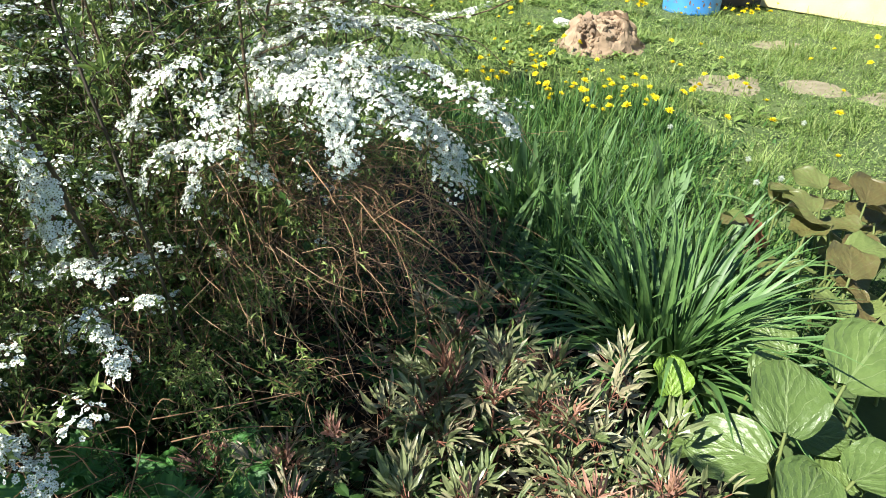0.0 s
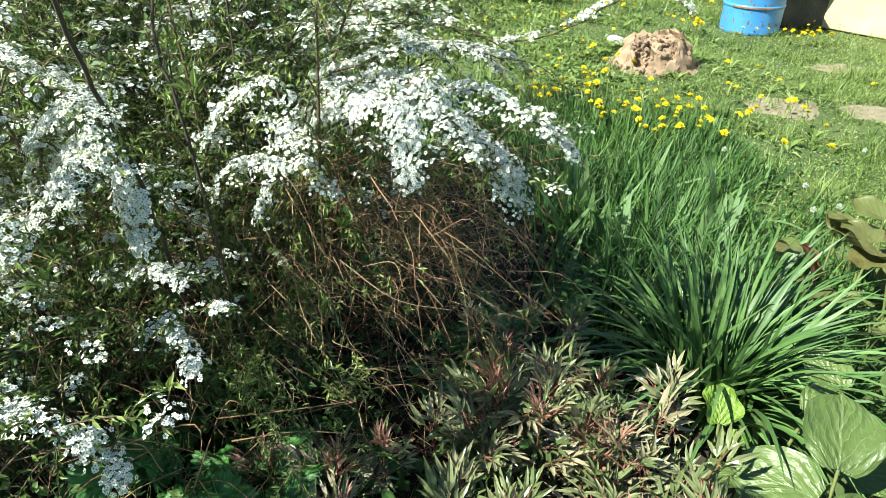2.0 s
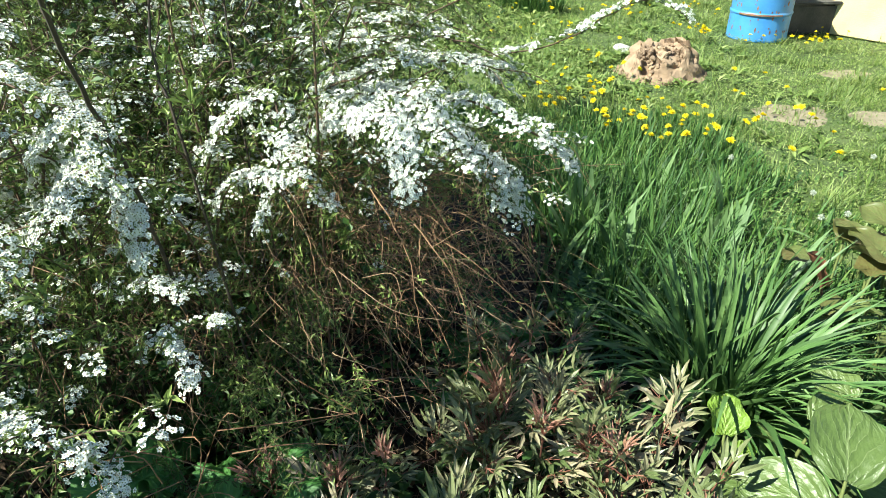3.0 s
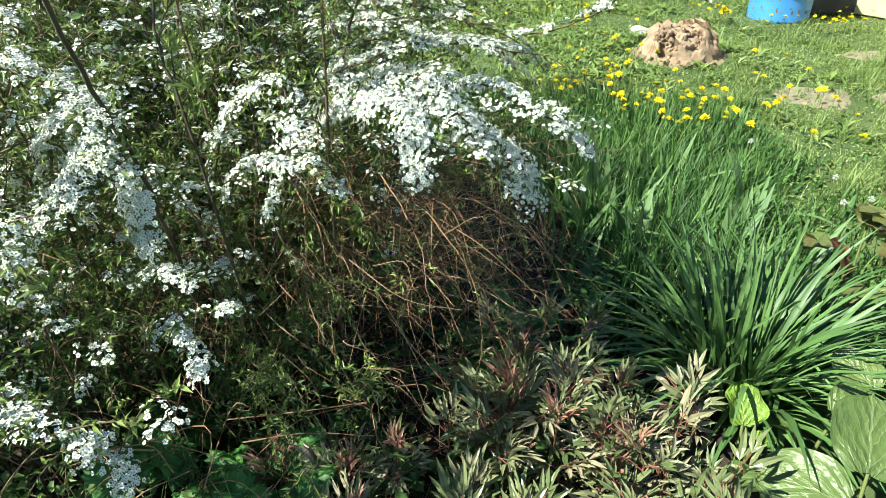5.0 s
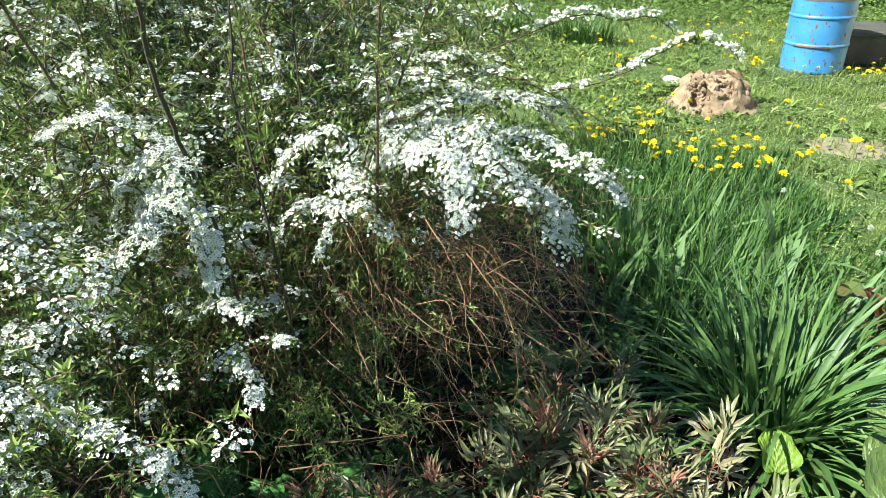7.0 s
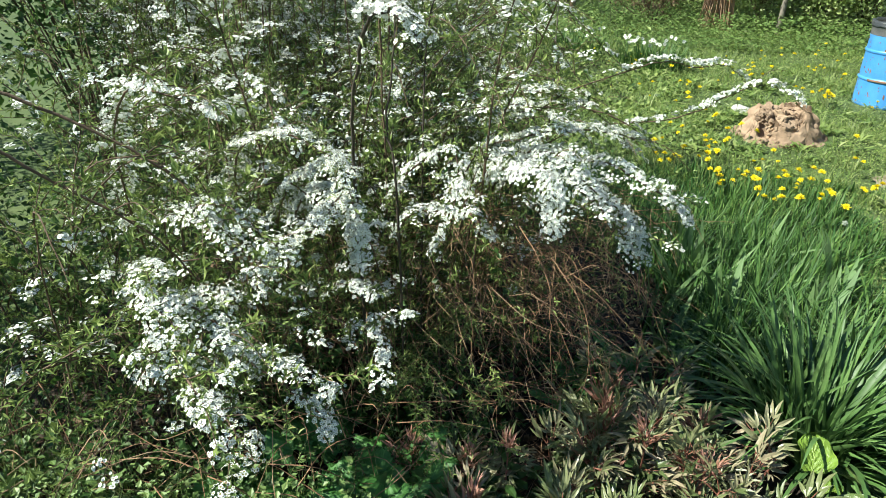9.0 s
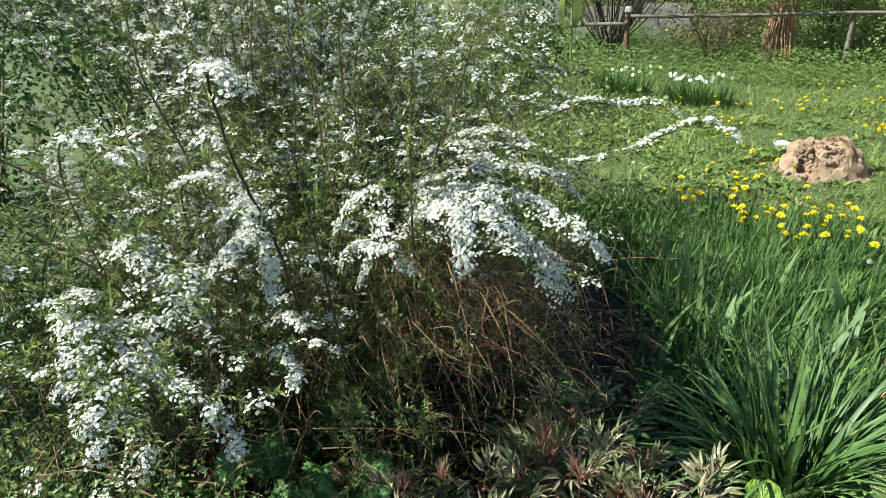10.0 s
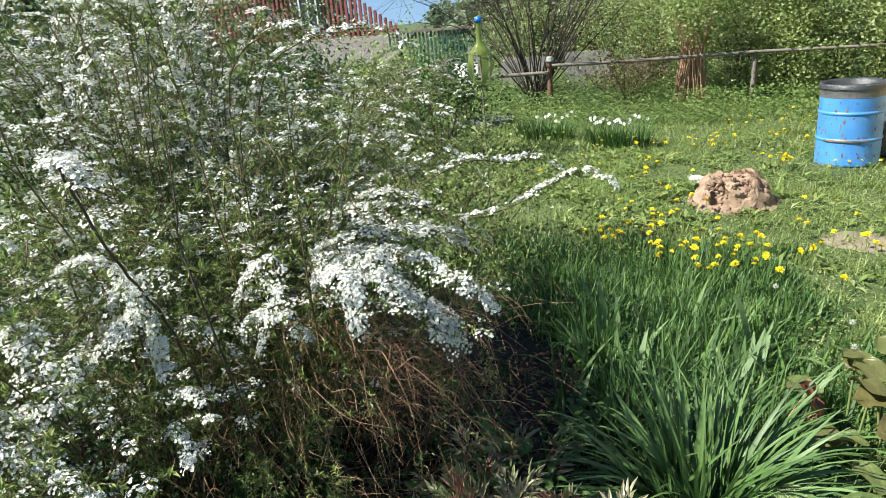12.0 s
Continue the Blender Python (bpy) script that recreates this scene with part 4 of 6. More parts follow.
def build_thicket():
    """Bare dry twigs and fallen leaves in the shade of the bush."""
    tw = Tubes(3)
    for _ in range(1250):
        b = np.array([rng.uniform(-1.3, 0.15), rng.uniform(1.2, 2.2), rng.uniform(0.12, 0.9)])
        if b[0] > -0.28 + 0.6 * (b[1] - 1.2):
            continue
        d = np.array([rng.normal(0.35, 0.5), rng.normal(-0.35, 0.4), rng.normal(-0.25, 0.35)])
        L = rng.uniform(0.08, 0.30)
        e = b + d / np.linalg.norm(d) * L
        if e[2] < 0.03:
            continue
        tw.add(bezier([b, (b + e) / 2 + rng.normal(0, 0.03, 3) + [0, 0, 0.03], e], 4), 0.0012, 0.0006)
    # the close reddish mat of bent twigs that hangs under the flowering sprays
    for _ in range(330):
        u = rng.random()
        b = np.array([-0.64 + 0.60 * u + rng.normal(0, 0.07), 1.46 + 0.14 * u + abs(rng.normal(0, 0.14)), rng.uniform(0.5, 1.0)])
        d = np.array([rng.normal(0.5, 0.7), rng.normal(-0.2, 0.3), rng.normal(-0.3, 0.5)])
        L = rng.uniform(0.10, 0.34)
        e = b + d / np.linalg.norm(d) * L
        if e[1] < 1.2 or e[2] < 0.15:
            continue
        tw.add(bezier([b, (b + e) / 2 + rng.normal(0, 0.03, 3) + [0, 0, 0.05], e], 3), 0.0012, 0.0006)
    # pale dead stalks lying through the front of the bed
    for _ in range(170):
        b = np.array([rng.uniform(-2.0, -0.5), rng.uniform(0.45, 1.1), rng.uniform(0.08, 0.62)])
        d = np.array([rng.normal(0.3, 0.8), rng.normal(-0.1, 0.4), rng.normal(0.0, 0.3)])
        e = b + d / np.linalg.norm(d) * rng.uniform(0.12, 0.4)
        e[2] = max(e[2], 0.04)
        tw.add(bezier([b, (b + e) / 2 + rng.normal(0, 0.03, 3) + [0, 0, 0.05], e], 4), 0.0019, 0.0009)
    tagged(new("dry_twigs", tw.mesh("dry_twigs", M_DRY)), "tangle of dry reddish-brown twigs under the bush", "twigs", kind="stuff")
    n = 5000
    x, y = rng.uniform(-2.2, 0.5, n), rng.uniform(0.6, 3.0, n)
    pos = np.stack([x, y, 0.035 + 0.03 * rng.random(n)], 1)
    v, f, _ = scatter(CHEAP, pos, turns(n, 0, 0.7)[:, :, [0, 1, 2]], rng.uniform(0.02, 0.05, n))
    tagged(new("leaf_litter", mesh_np("leaf_litter", v, [f], M_LITTER)), "fallen brown leaves on the soil under the bush", "leaf litter", kind="stuff")
    # undergrowth, its green darkened for the shade of the bush
    n = 7000
    x, y = rng.uniform(-1.6, 0.45, n), rng.uniform(0.75, 2.3, n)
    dens = np.array([noise.noise((a * 3, b * 3, 4)) for a, b in zip(x, y)])
    ok = (dens > -0.12) & (x < 0.1 + 0.3 * (y - 1))
    x, y = x[ok], y[ok]
    k = len(x)
    a = rng.uniform(0, 6.3, k)
    rot = along(np.stack([np.cos(a), np.sin(a), rng.uniform(-0.2, 0.7, k)], 1), np.tile([0, 0, 1.0], (k, 1)))
    v, f, _ = scatter(BROAD, np.stack([x, y, 0.05 + 0.24 * rng.random(k) ** 1.5], 1), rot, rng.uniform(0.02, 0.055, k))
    tagged(new("undergrowth", mesh_np("undergrowth", v, [f], M_UNDERSHADE)), "low green undergrowth, darkened for the shade", "undergrowth", kind="stuff")


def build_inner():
    """Inner leaves of the bush, coloured darker to deepen the shade between branches."""
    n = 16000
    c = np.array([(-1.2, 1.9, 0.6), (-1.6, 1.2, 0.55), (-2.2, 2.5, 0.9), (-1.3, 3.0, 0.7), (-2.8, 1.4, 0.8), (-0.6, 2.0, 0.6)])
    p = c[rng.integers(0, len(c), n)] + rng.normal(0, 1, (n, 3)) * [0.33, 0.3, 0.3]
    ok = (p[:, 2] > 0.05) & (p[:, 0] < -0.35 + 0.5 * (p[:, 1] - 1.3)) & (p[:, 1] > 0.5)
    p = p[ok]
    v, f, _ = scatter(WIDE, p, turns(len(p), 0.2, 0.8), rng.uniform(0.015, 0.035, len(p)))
    part("inner_leaves", mesh_np("inner_leaves", v - np.array(SPIREA.location), [f], M_UNDERSHADE), SPIREA, "inner bush leaves in a darker green for shade")["kind"] = "stuff"


build_inner()
build_thicket()


def dry_tuft(cx, cy, n, h):
    k = n
    a, r = rng.uniform(0, 6.3, k), 0.09 * np.sqrt(rng.random(k))
    v, q, _ = ribbons(np.stack([cx + r * np.cos(a), cy + r * np.sin(a), 0.03 + 0 * r], 1), a, h * rng.uniform(0.6, 1.1, k), rng.uniform(0.003, 0.007, k), rng.uniform(0.2, 0.9, k), rng.uniform(0.2, 1.4, k), 4)
    tagged(new("dry_grass_tuft", mesh_np("dry_grass_tuft", v, [q], M_STRAW)), "tuft of dry pale straw-coloured stalks on the bed", "dry grass", "dry tufts", kind="stuff")


for dx, dy, dn, dh in ((-0.40, 1.04, 150, 0.25), (-0.24, 0.98, 140, 0.25), (-0.12, 0.90, 90, 0.22), (0.12, 1.30, 60, 0.34), (0.05, 1.66, 60, 0.26), (-0.62, 1.28, 30, 0.2), (0.42, 1.02, 40, 0.2), (1.14, 2.42, 40, 0.26), (-1.2, 0.55, 50, 0.3), (-0.9, 0.42, 40, 0.3)):
    dry_tuft(dx, dy, dn, dh)


# ---- daylily, iris ----
def blade_mesh(name, material, L, w, lean, bend, fold=0.12, seg=9):
    one = lambda a: np.array([a], float)
    v, q, uv = ribbons(np.zeros((1, 3)), one(0), one(L), one(w), one(lean), one(bend), seg, fold, 2.4)
    return mesh_np(name, v, [q], material, smooth=True, uv=uv)


DAY = [blade_mesh("leaf", M_DAYLILY, 0.55 + 0.02 * i, 0.0195, 0.10 + 0.055 * i, 0.4 + 0.19 * i) for i in range(10)]


def daylily(cx, cy, n, rad, size, label):
    t = thing("daylily_clump", label, "plant", "daylily clumps", (cx, cy, float(ground_height(cx, cy))))
    for _ in range(n):
        a, r = rng.uniform(0, 6.3), rad * math.sqrt(rng.random())
        az = a + rng.normal(0, 0.5)
        s = size * rng.uniform(0.7, 1.12)
        part("leaf", DAY[rng.integers(0, 10)], t, m=pose(r * math.cos(a), r * math.sin(a), 0, rng.normal(0, 15), rng.normal(0, 9), math.degrees(az)) @ Matrix.Diagonal((s, s * rng.uniform(0.8, 1.3), s, 1)))


daylily(0.82, 1.86, 290, 0.17, 1.0, "large clump of arching dark green daylily leaves")
daylily(1.04, 2.2, 60, 0.12, 0.85, "clump of arching green daylily leaves in long grass")
IRIS = [blade_mesh("leaf", M_IRIS, 0.36 + 0.025 * i, 0.044, 0.03 + 0.04 * i, 0.15 + 0.4 * (i % 3), 0.05) for i in range(6)]


def iris(cx, cy, n, s0, turn):
    t = thing("iris_fan", "fan of broad grey-green iris leaves in the grass", "plant", "iris fans", (cx, cy, float(ground_height(cx, cy))))
    for i in range(n):
        side = 1 if i % 2 else -1
        part("leaf", IRIS[rng.integers(0, 6)], t, m=pose(0.015 * i * side, 0, 0, 0, 5 * side * i, turn + (0 if side > 0 else 180) + rng.normal(0, 14)) @ Matrix.Diagonal((s0, s0, s0 * rng.uniform(0.8, 1.1), 1)))


for ix, iy, n, s0, tu in ((0.64, 3.1, 5, 1.05, 15), (0.36, 2.75, 6, 1.0, -20), (0.50, 2.85, 5, 0.95, 40), (1.12, 2.9, 6, 0.95, 70), (0.25, 2.55, 6, 0.95, 10), (0.42, 3.25, 5, 1.0, -50), (0.9, 3.05, 5, 0.9, 20), (0.30, 2.3, 5, 0.9, 60), (1.25, 2.6, 5, 0.85, 10), (0.75, 3.35, 5, 0.9, -30), (0.55, 2.55, 6, 1.05, 80), (0.70, 2.75, 5, 1.1, -10), (1.0, 2.65, 5, 1.0, 45), (0.85, 3.4, 5, 1.0, 25), (1.2, 3.15, 6, 1.0, -60), (0.45, 3.0, 5, 1.1, 120)):
    iris(ix, iy, n, s0, tu)


# ---- broad leaves: bergenia and the brown-green clump ----
def broad_leaf(name, material, seed, notch=0.05, wave=0.045, cup=0.16):
    """A round leaf along x, one long, with a wavy margin, a cupped blade and a stalk end at the origin."""
    nu, nv = 13, 11
    v, uv = [], []
    for i in range(nu):
        t = i / (nu - 1)
        w = 0.47 * (max(0.0, math.sin(math.pi * min(1, t * 0.96 + 0.04) ** 0.95)) ** 0.5)
        for j in range(nv):
            s = -1 + 2 * j / (nv - 1)
            edge = abs(s) ** 3
            wob = wave * edge * math.sin(9 * t + 3 * s + seed) + 0.05 * noise.noise((t * 3, s * 2, seed)) + 0.014 * noise.noise((t * 9, s * 6, seed))
            x = t - notch * (1 - t) * abs(s) * (t < 0.35) + 0.02 * edge * noise.noise((t * 9, s * 5, seed))
            y = w * s * (1 + 0.05 * noise.noise((t * 6, seed, s)))
            rib = 0.008 * math.cos(2 * math.pi * 7 * (t - 0.55 * abs(s))) * (1 - edge)
            z = cup * (s * s * w * 1.1) - 0.28 * t * t * (0.5 + 0.4 * math.sin(seed)) + wob + rib + 0.12 * t
            v.append((x, y, z)); uv.append((s, t))
    i = np.arange(nu * nv).reshape(nu, nv)
    q = np.stack([i[:-1, :-1], i[:-1, 1:], i[1:, 1:], i[1:, :-1]], -1).reshape(-1, 4)
    return mesh_np(name, v, [q], material, smooth=True, uv=uv)


def leafy_clump(name, label, category, at, meshes, leaves, stalk_mat, grow=1.0):
    """leaves: x, y, z of the blade's base, size, heading, tilt up, roll."""
    t = thing(name, label, category, at=at)
    for k, (x, y, z, s, head, tilt, roll) in enumerate(leaves):
        s *= grow
        m = pose(x - at[0], y - at[1], z - at[2], 0, 0, head) @ pose(0, 0, 0, roll, -tilt, 0) @ Matrix.Diagonal((s, s, s, 1))
        lf = part("leaf", meshes[k % len(meshes)], t, m=m)
        tb = Tubes(6)
        e = np.array([x - at[0], y - at[1], z - at[2]])
        h = math.radians(head)
        b = np.array([e[0] - math.cos(h) * s * 0.45, e[1] - math.sin(h) * s * 0.45, 0.0])
        tb.add(bezier([b, b * 0.4 + e * 0.6 + [0, 0, 0.02], e], 5), 0.006, 0.0045)
        part("stalk", tb.mesh("stalk", stalk_mat), t)
    return t


BERG = [broad_leaf("leaf", M_BERG, s) for s in (0.3, 1.7, 2.9, 4.4, 5.6)]
BERGY = [broad_leaf("leaf", M_BERGY, 8.0, wave=0.13, cup=0.35)]
RHUB = [broad_leaf("leaf", M_RHUB, s, wave=0.075, cup=0.18) for s in (0.9, 2.2, 3.7, 5.1)]
leafy_clump("bergenia", "bergenia with large glossy round veined green leaves", "plant", (0.95, 1.25, 0.0), BERG, [
    (0.92, 1.25, 0.32, 0.22, 72, 26, 4), (0.86, 1.19, 0.27, 0.21, 150, -2, -22), (0.86, 1.03, 0.27, 0.19, 48, 6, 14),
    (1.16, 1.42, 0.33, 0.25, 42, 16, 14), (1.06, 1.14, 0.27, 0.17, 20, 8, 0), (1.14, 0.98, 0.24, 0.18, 60, 4, -8),
    (0.97, 1.52, 0.25, 0.13, 30, 24, 16), (0.84, 1.47, 0.22, 0.14, 150, 0, 24), (1.32, 1.22, 0.28, 0.20, 5, 2, -14),
    (0.98, 1.00, 0.20, 0.18, 205, -6, 0), (0.74, 1.32, 0.19, 0.15, 190, -10, 18), (1.42, 1.36, 0.28, 0.20, 95, 20, 0),
    (1.12, 1.64, 0.25, 0.15, 120, 18, -16), (1.26, 0.94, 0.23, 0.2, -20, 0, 10), (1.02, 1.34, 0.22, 0.14, 350, 0, 20), (0.80, 1.16, 0.17, 0.14, 240, -8, 6),
    (1.22, 1.20, 0.22, 0.15, 130, 2, 12), (1.36, 1.08, 0.24, 0.17, 70, 4, -10), (1.10, 1.30, 0.19, 0.14, 280, -6, 10), (1.02, 0.88, 0.22, 0.17, 15, 0, 8), (1.30, 1.52, 0.24, 0.15, 60, 16, 12), (1.46, 1.18, 0.22, 0.17, 330, -4, -8)], M_STALK)
leafy_clump("bergenia", "young bright yellow-green bergenia shoot beside daylilies", "plant", (0.70, 1.48, 0.0), BERGY, [
    (0.69, 1.45, 0.25, 0.125, 85, 42, 10), (0.73, 1.43, 0.20, 0.06, 10, 20, 0)], M_STALK)
leafy_clump("rhubarb", "rhubarb with broad wavy brown-tinged green leaves", "plant", (1.55, 2.35, 0.0), RHUB, [tuple(row) for row in np.stack([rng.uniform(1.3, 2.0, 22), rng.uniform(1.6, 2.75, 22), rng.uniform(0.16, 0.34, 22), rng.uniform(0.13, 0.21, 22), rng.uniform(0, 360, 22), rng.normal(0, 9, 22), rng.normal(0, 14, 22)], 1).tolist()] + [
    (1.30, 2.36, 0.30, 0.17, 140, 4, 14), (1.45, 2.28, 0.31, 0.19, 50, 0, -12), (1.60, 2.2, 0.29, 0.20, 10, 5, 10),
    (1.55, 2.45, 0.33, 0.19, 100, 10, 0), (1.80, 2.5, 0.35, 0.22, 60, 12, 14), (1.47, 1.98, 0.32, 0.22, 65, 6, 8),
    (1.40, 2.08, 0.28, 0.17, 160, -4, 18), (1.66, 1.98, 0.30, 0.21, 15, 2, -12), (1.32, 2.52, 0.26, 0.14, 200, -8, 0),
    (1.86, 2.28, 0.32, 0.21, 340, 0, 12), (1.60, 1.74, 0.30, 0.20, 40, 5, -6), (1.38, 1.80, 0.28, 0.17, 110, 10, 12),
    (1.72, 2.7, 0.32, 0.18, 120, 8, -12), (1.98, 2.58, 0.32, 0.20, 30, 5, 0), (1.50, 2.62, 0.29, 0.15, 70, 20, 10),
    (1.34, 2.20, 0.24, 0.14, 215, -6, -10), (1.72, 2.35, 0.27, 0.17, 250, -4, 8), (1.52, 2.14, 0.24, 0.16, 300, -8, 0),
    (1.92, 2.05, 0.30, 0.2, 20, 6, 6), (1.44, 1.66, 0.26, 0.16, 180, 0, 14)], M_STALK, 0.86)
leafy_clump("rhubarb", "upright curled reddish-brown young rhubarb leaf", "plant", (1.25, 2.32, 0.0), [broad_leaf("leaf", M_RED, 4.0, wave=0.1, cup=0.5)], [
    (1.28, 2.28, 0.26, 0.14, 150, 52, 20)], M_PEONYSTEM)


# ---- peonies ----
PLEAF = leaf_templ(0.215, 0.05, 0.2)


def compound_leaf(seed, blade=None):
    """A divided leaf along x: a stalk with three groups of narrow leaflets."""
    g = np.random.default_rng(seed)
    P, D, S = [], [], []
    for bx, ang0 in ((0.45, -0.9), (0.45, 0.9), (0.65, 0.0)):
        for da in (-0.5, 0.0, 0.5):
            a = ang0 * 0.75 + da + g.normal(0, 0.1)
            P.append((bx, 0.10 * ang0, 0)); D.append((math.cos(a), math.sin(a), g.normal(0.10, 0.22)))
            S.append(g.uniform(0.34, 0.58) * (1.1 if da == 0 else 0.85))
    n = len(P)
    up = np.tile([0.0, 0, 1.0], (n, 1)) + g.normal(0, 0.35, (n, 3))
    v, f, _ = scatter(PLEAF, np.array(P), along(np.array(D), up), np.array(S))
    tb = Tubes(4)
    tb.add([(0, 0, 0), (0.3, 0, 0.04), (0.65, 0, 0)], 0.014, 0.010)
    tb.add([(0.3, 0, 0.04), (0.45, -0.09, 0)], 0.010, 0.008)
    tb.add([(0.3, 0, 0.04), (0.45, 0.09, 0)], 0.010, 0.008)
    tv = np.concatenate(tb.v)
    tf = np.concatenate(tb.f) + len(v)
    return mesh_np("leaf", np.concatenate([v, tv]), [f, tf], [blade or M_PEONY, M_PEONYSTEM], np.concatenate([np.zeros(len(f), int), np.ones(len(tf), int)]))


PEONY = [compound_leaf(s) for s in range(7)]
YOUNG = [compound_leaf(s, M_YOUNG) for s in range(20, 24)]


def peony(cx, cy, h, stems):
    t = thing("peony", "young peony with narrow pinkish-brown and green leaves", "plant", "peonies in the bed", (cx, cy, 0.0))
    for _ in range(stems):
        a = rng.uniform(0, 6.3)
        r = rng.uniform(0.02, 0.12)
        b = np.array([r * math.cos(a) * 0.6, r * math.sin(a) * 0.6, 0.02])
        e = np.array([r * math.cos(a) * 1.6, r * math.sin(a) * 1.6, h * rng.uniform(0.6, 1.0)])
        tb = Tubes(5)
        tb.add(bezier([b, (b + e) / 2 + rng.normal(0, 0.01, 3), e], 5), 0.004, 0.003)
        part("stem", tb.mesh("stem", M_PEONYSTEM), t)
        if rng.random() < 0.3:
            for _ in range(5):
                s = rng.uniform(0.08, 0.15)
                part("leaf", YOUNG[rng.integers(0, 4)], t, m=pose(*e, 0, 0, rng.uniform(0, 360)) @ pose(0, 0, 0, rng.normal(0, 25), -rng.normal(72, 9), 0) @ Matrix.Diagonal((s, s * 0.55, s * 0.8, 1)))
        for u in (0.5, 0.7, 0.85, 0.95, 1.0, 1.0):
            p = b + (e - b) * u
            s = rng.uniform(0.10, 0.175)
            part("leaf", PEONY[rng.integers(0, 7)], t, m=pose(*p, 0, 0, rng.uniform(0, 360)) @ pose(0, 0, 0, rng.normal(0, 16), -rng.normal(22 if u < 1 else 50, 20), 0) @ Matrix.Diagonal((s, s * 0.85, s, 1)))


for px, py, h, st in ((0.05, 1.55, 0.36, 6), (0.26, 1.50, 0.34, 5), (-0.10, 1.35, 0.30, 6), (0.12, 1.28, 0.34, 6), (0.32, 1.22, 0.32, 6), (0.50, 1.12, 0.30, 6), (-0.22, 1.10, 0.28, 6), (0.02, 1.06, 0.30, 6), (0.24, 0.98, 0.28, 6), (0.46, 0.92, 0.28, 5), (-0.42, 1.18, 0.24, 4), (0.45, 1.38, 0.30, 5), (-0.05, 0.84, 0.26, 5), (0.16, 1.68, 0.30, 4), (-0.32, 0.9, 0.26, 4), (0.62, 1.0, 0.26, 4)):
    peony(px, py, h, st)


def lobed_mesh(seed):
    """A broad leaf along x, one long, cut into toothed lobes, pleated between its veins."""
    g = np.random.default_rng(seed)
    n = 56
    rim, mid = [], []
    for i in range(n + 1):
        a = -2.75 + 5.5 * i / n
        lobe = 0.66 + 0.34 * abs(math.cos(2.5 * a)) ** 0.7
        tooth = 1 + (0.09 if i % 2 else -0.05) + g.normal(0, 0.02)
        r = 0.56 * lobe * tooth * (0.80 + 0.20 * math.cos(a))
        fold = 0.06 * math.cos(5 * a) - 0.10 * r
        rim.append((0.42 + r * math.cos(a), r * math.sin(a), fold + g.normal(0, 0.012)))
        mid.append((0.42 + 0.5 * r * math.cos(a), 0.5 * r * math.sin(a), 0.5 * fold + 0.05))
    v = np.array([(0.30, 0, 0.05)] + mid + rim)
    i = np.arange(n)
    tri = np.stack([0 * i, 1 + i, 2 + i], 1)
    quad = np.stack([1 + i, n + 2 + i, n + 3 + i, 2 + i], 1)
    return mesh_np("leaf", v, [tri, quad], M_FERN)


LOBED = [lobed_mesh(s) for s in range(4)]


def lobed_plant(cx, cy, n, size, h):
    t = thing("lobed_plant", "low plant with deeply cut bright green leaves", "plant", "cut-leaved plants", (cx, cy, 0.0))
    for i in range(n):
        a = 360 * i / n + rng.normal(0, 20)
        s = 0.88 * size * rng.uniform(0.7, 1.2)
        part("leaf", LOBED[rng.integers(0, 4)], t, m=pose(0.03 * math.cos(math.radians(a)), 0.03 * math.sin(math.radians(a)), h * rng.uniform(0.5, 1), 0, 0, a) @ pose(0, 0, 0, rng.normal(0, 10), -rng.normal(20, 12), 0) @ Matrix.Diagonal((s, s, s, 1)))
        tb = Tubes(4)
        tb.add([(0, 0, 0), (0.03 * math.cos(math.radians(a)), 0.03 * math.sin(math.radians(a)), h)], 0.003, 0.002)
    part("stem", tb.mesh("stem", M_STALK), t)


for lx, ly, n, s, h in ((-0.58, 1.12, 10, 0.20, 0.28), (-0.84, 1.02, 9, 0.18, 0.28), (-0.72, 0.88, 9, 0.18, 0.30), (-0.48, 0.96, 9, 0.16, 0.28), (-0.60, 0.92, 9, 0.17, 0.30), (0.0, 1.78, 6, 0.15, 0.22), (-0.12, 1.62, 6, 0.14, 0.25), (0.08, 1.95, 6, 0.14, 0.25), (-1.05, 0.9, 8, 0.17, 0.2), (-0.95, 1.3, 7, 0.16, 0.2), (-1.15, 0.65, 8, 0.18, 0.24), (-0.85, 0.62, 8, 0.17, 0.24)):
    lobed_plant(lx, ly, n, s, h)


# ---- dandelions ----
def dandelion_parts():
    g = np.random.default_rng(5)
    n = 64
    r = np.sqrt(g.random(n)); a = g.uniform(0, 6.3, n)
    d = np.stack([np.cos(a) * (0.2 + r), np.sin(a) * (0.2 + r), 1.5 - 1.3 * r], 1)
    v, f, _ = scatter(slip_templ(0.30, 0.02, 0.1), np.zeros((n, 3)), along(d, np.tile([0.0, 0, 1.0], (n, 1))), 0.019 * (0.7 + 0.3 * r) * g.uniform(0.8, 1.1, n))
    head = mesh_np("flower_head", v, [f], M_DANDY)
    tb = Tubes(5)
    tb.add(bezier([(0, 0, -0.13), (0.006, 0.004, -0.06), (0, 0, 0)], 5), 0.0022, 0.002)
    return head, tb.mesh("stem", M_STALK)


D_HEAD, D_STEM = dandelion_parts()


def dandelion(x, y, h, s):
    t = thing("dandelion", "yellow dandelion flower standing in the lawn", "flower", "dandelions in the lawn", (x, y, float(ground_height(x, y)) + h))
    part("flower_head", D_HEAD, t, m=pose(0, 0, 0, rng.normal(0, 14), rng.normal(0, 14), rng.uniform(0, 360)) @ Matrix.Diagonal((s, s, s, 1)))
    part("stem", D_STEM, t)


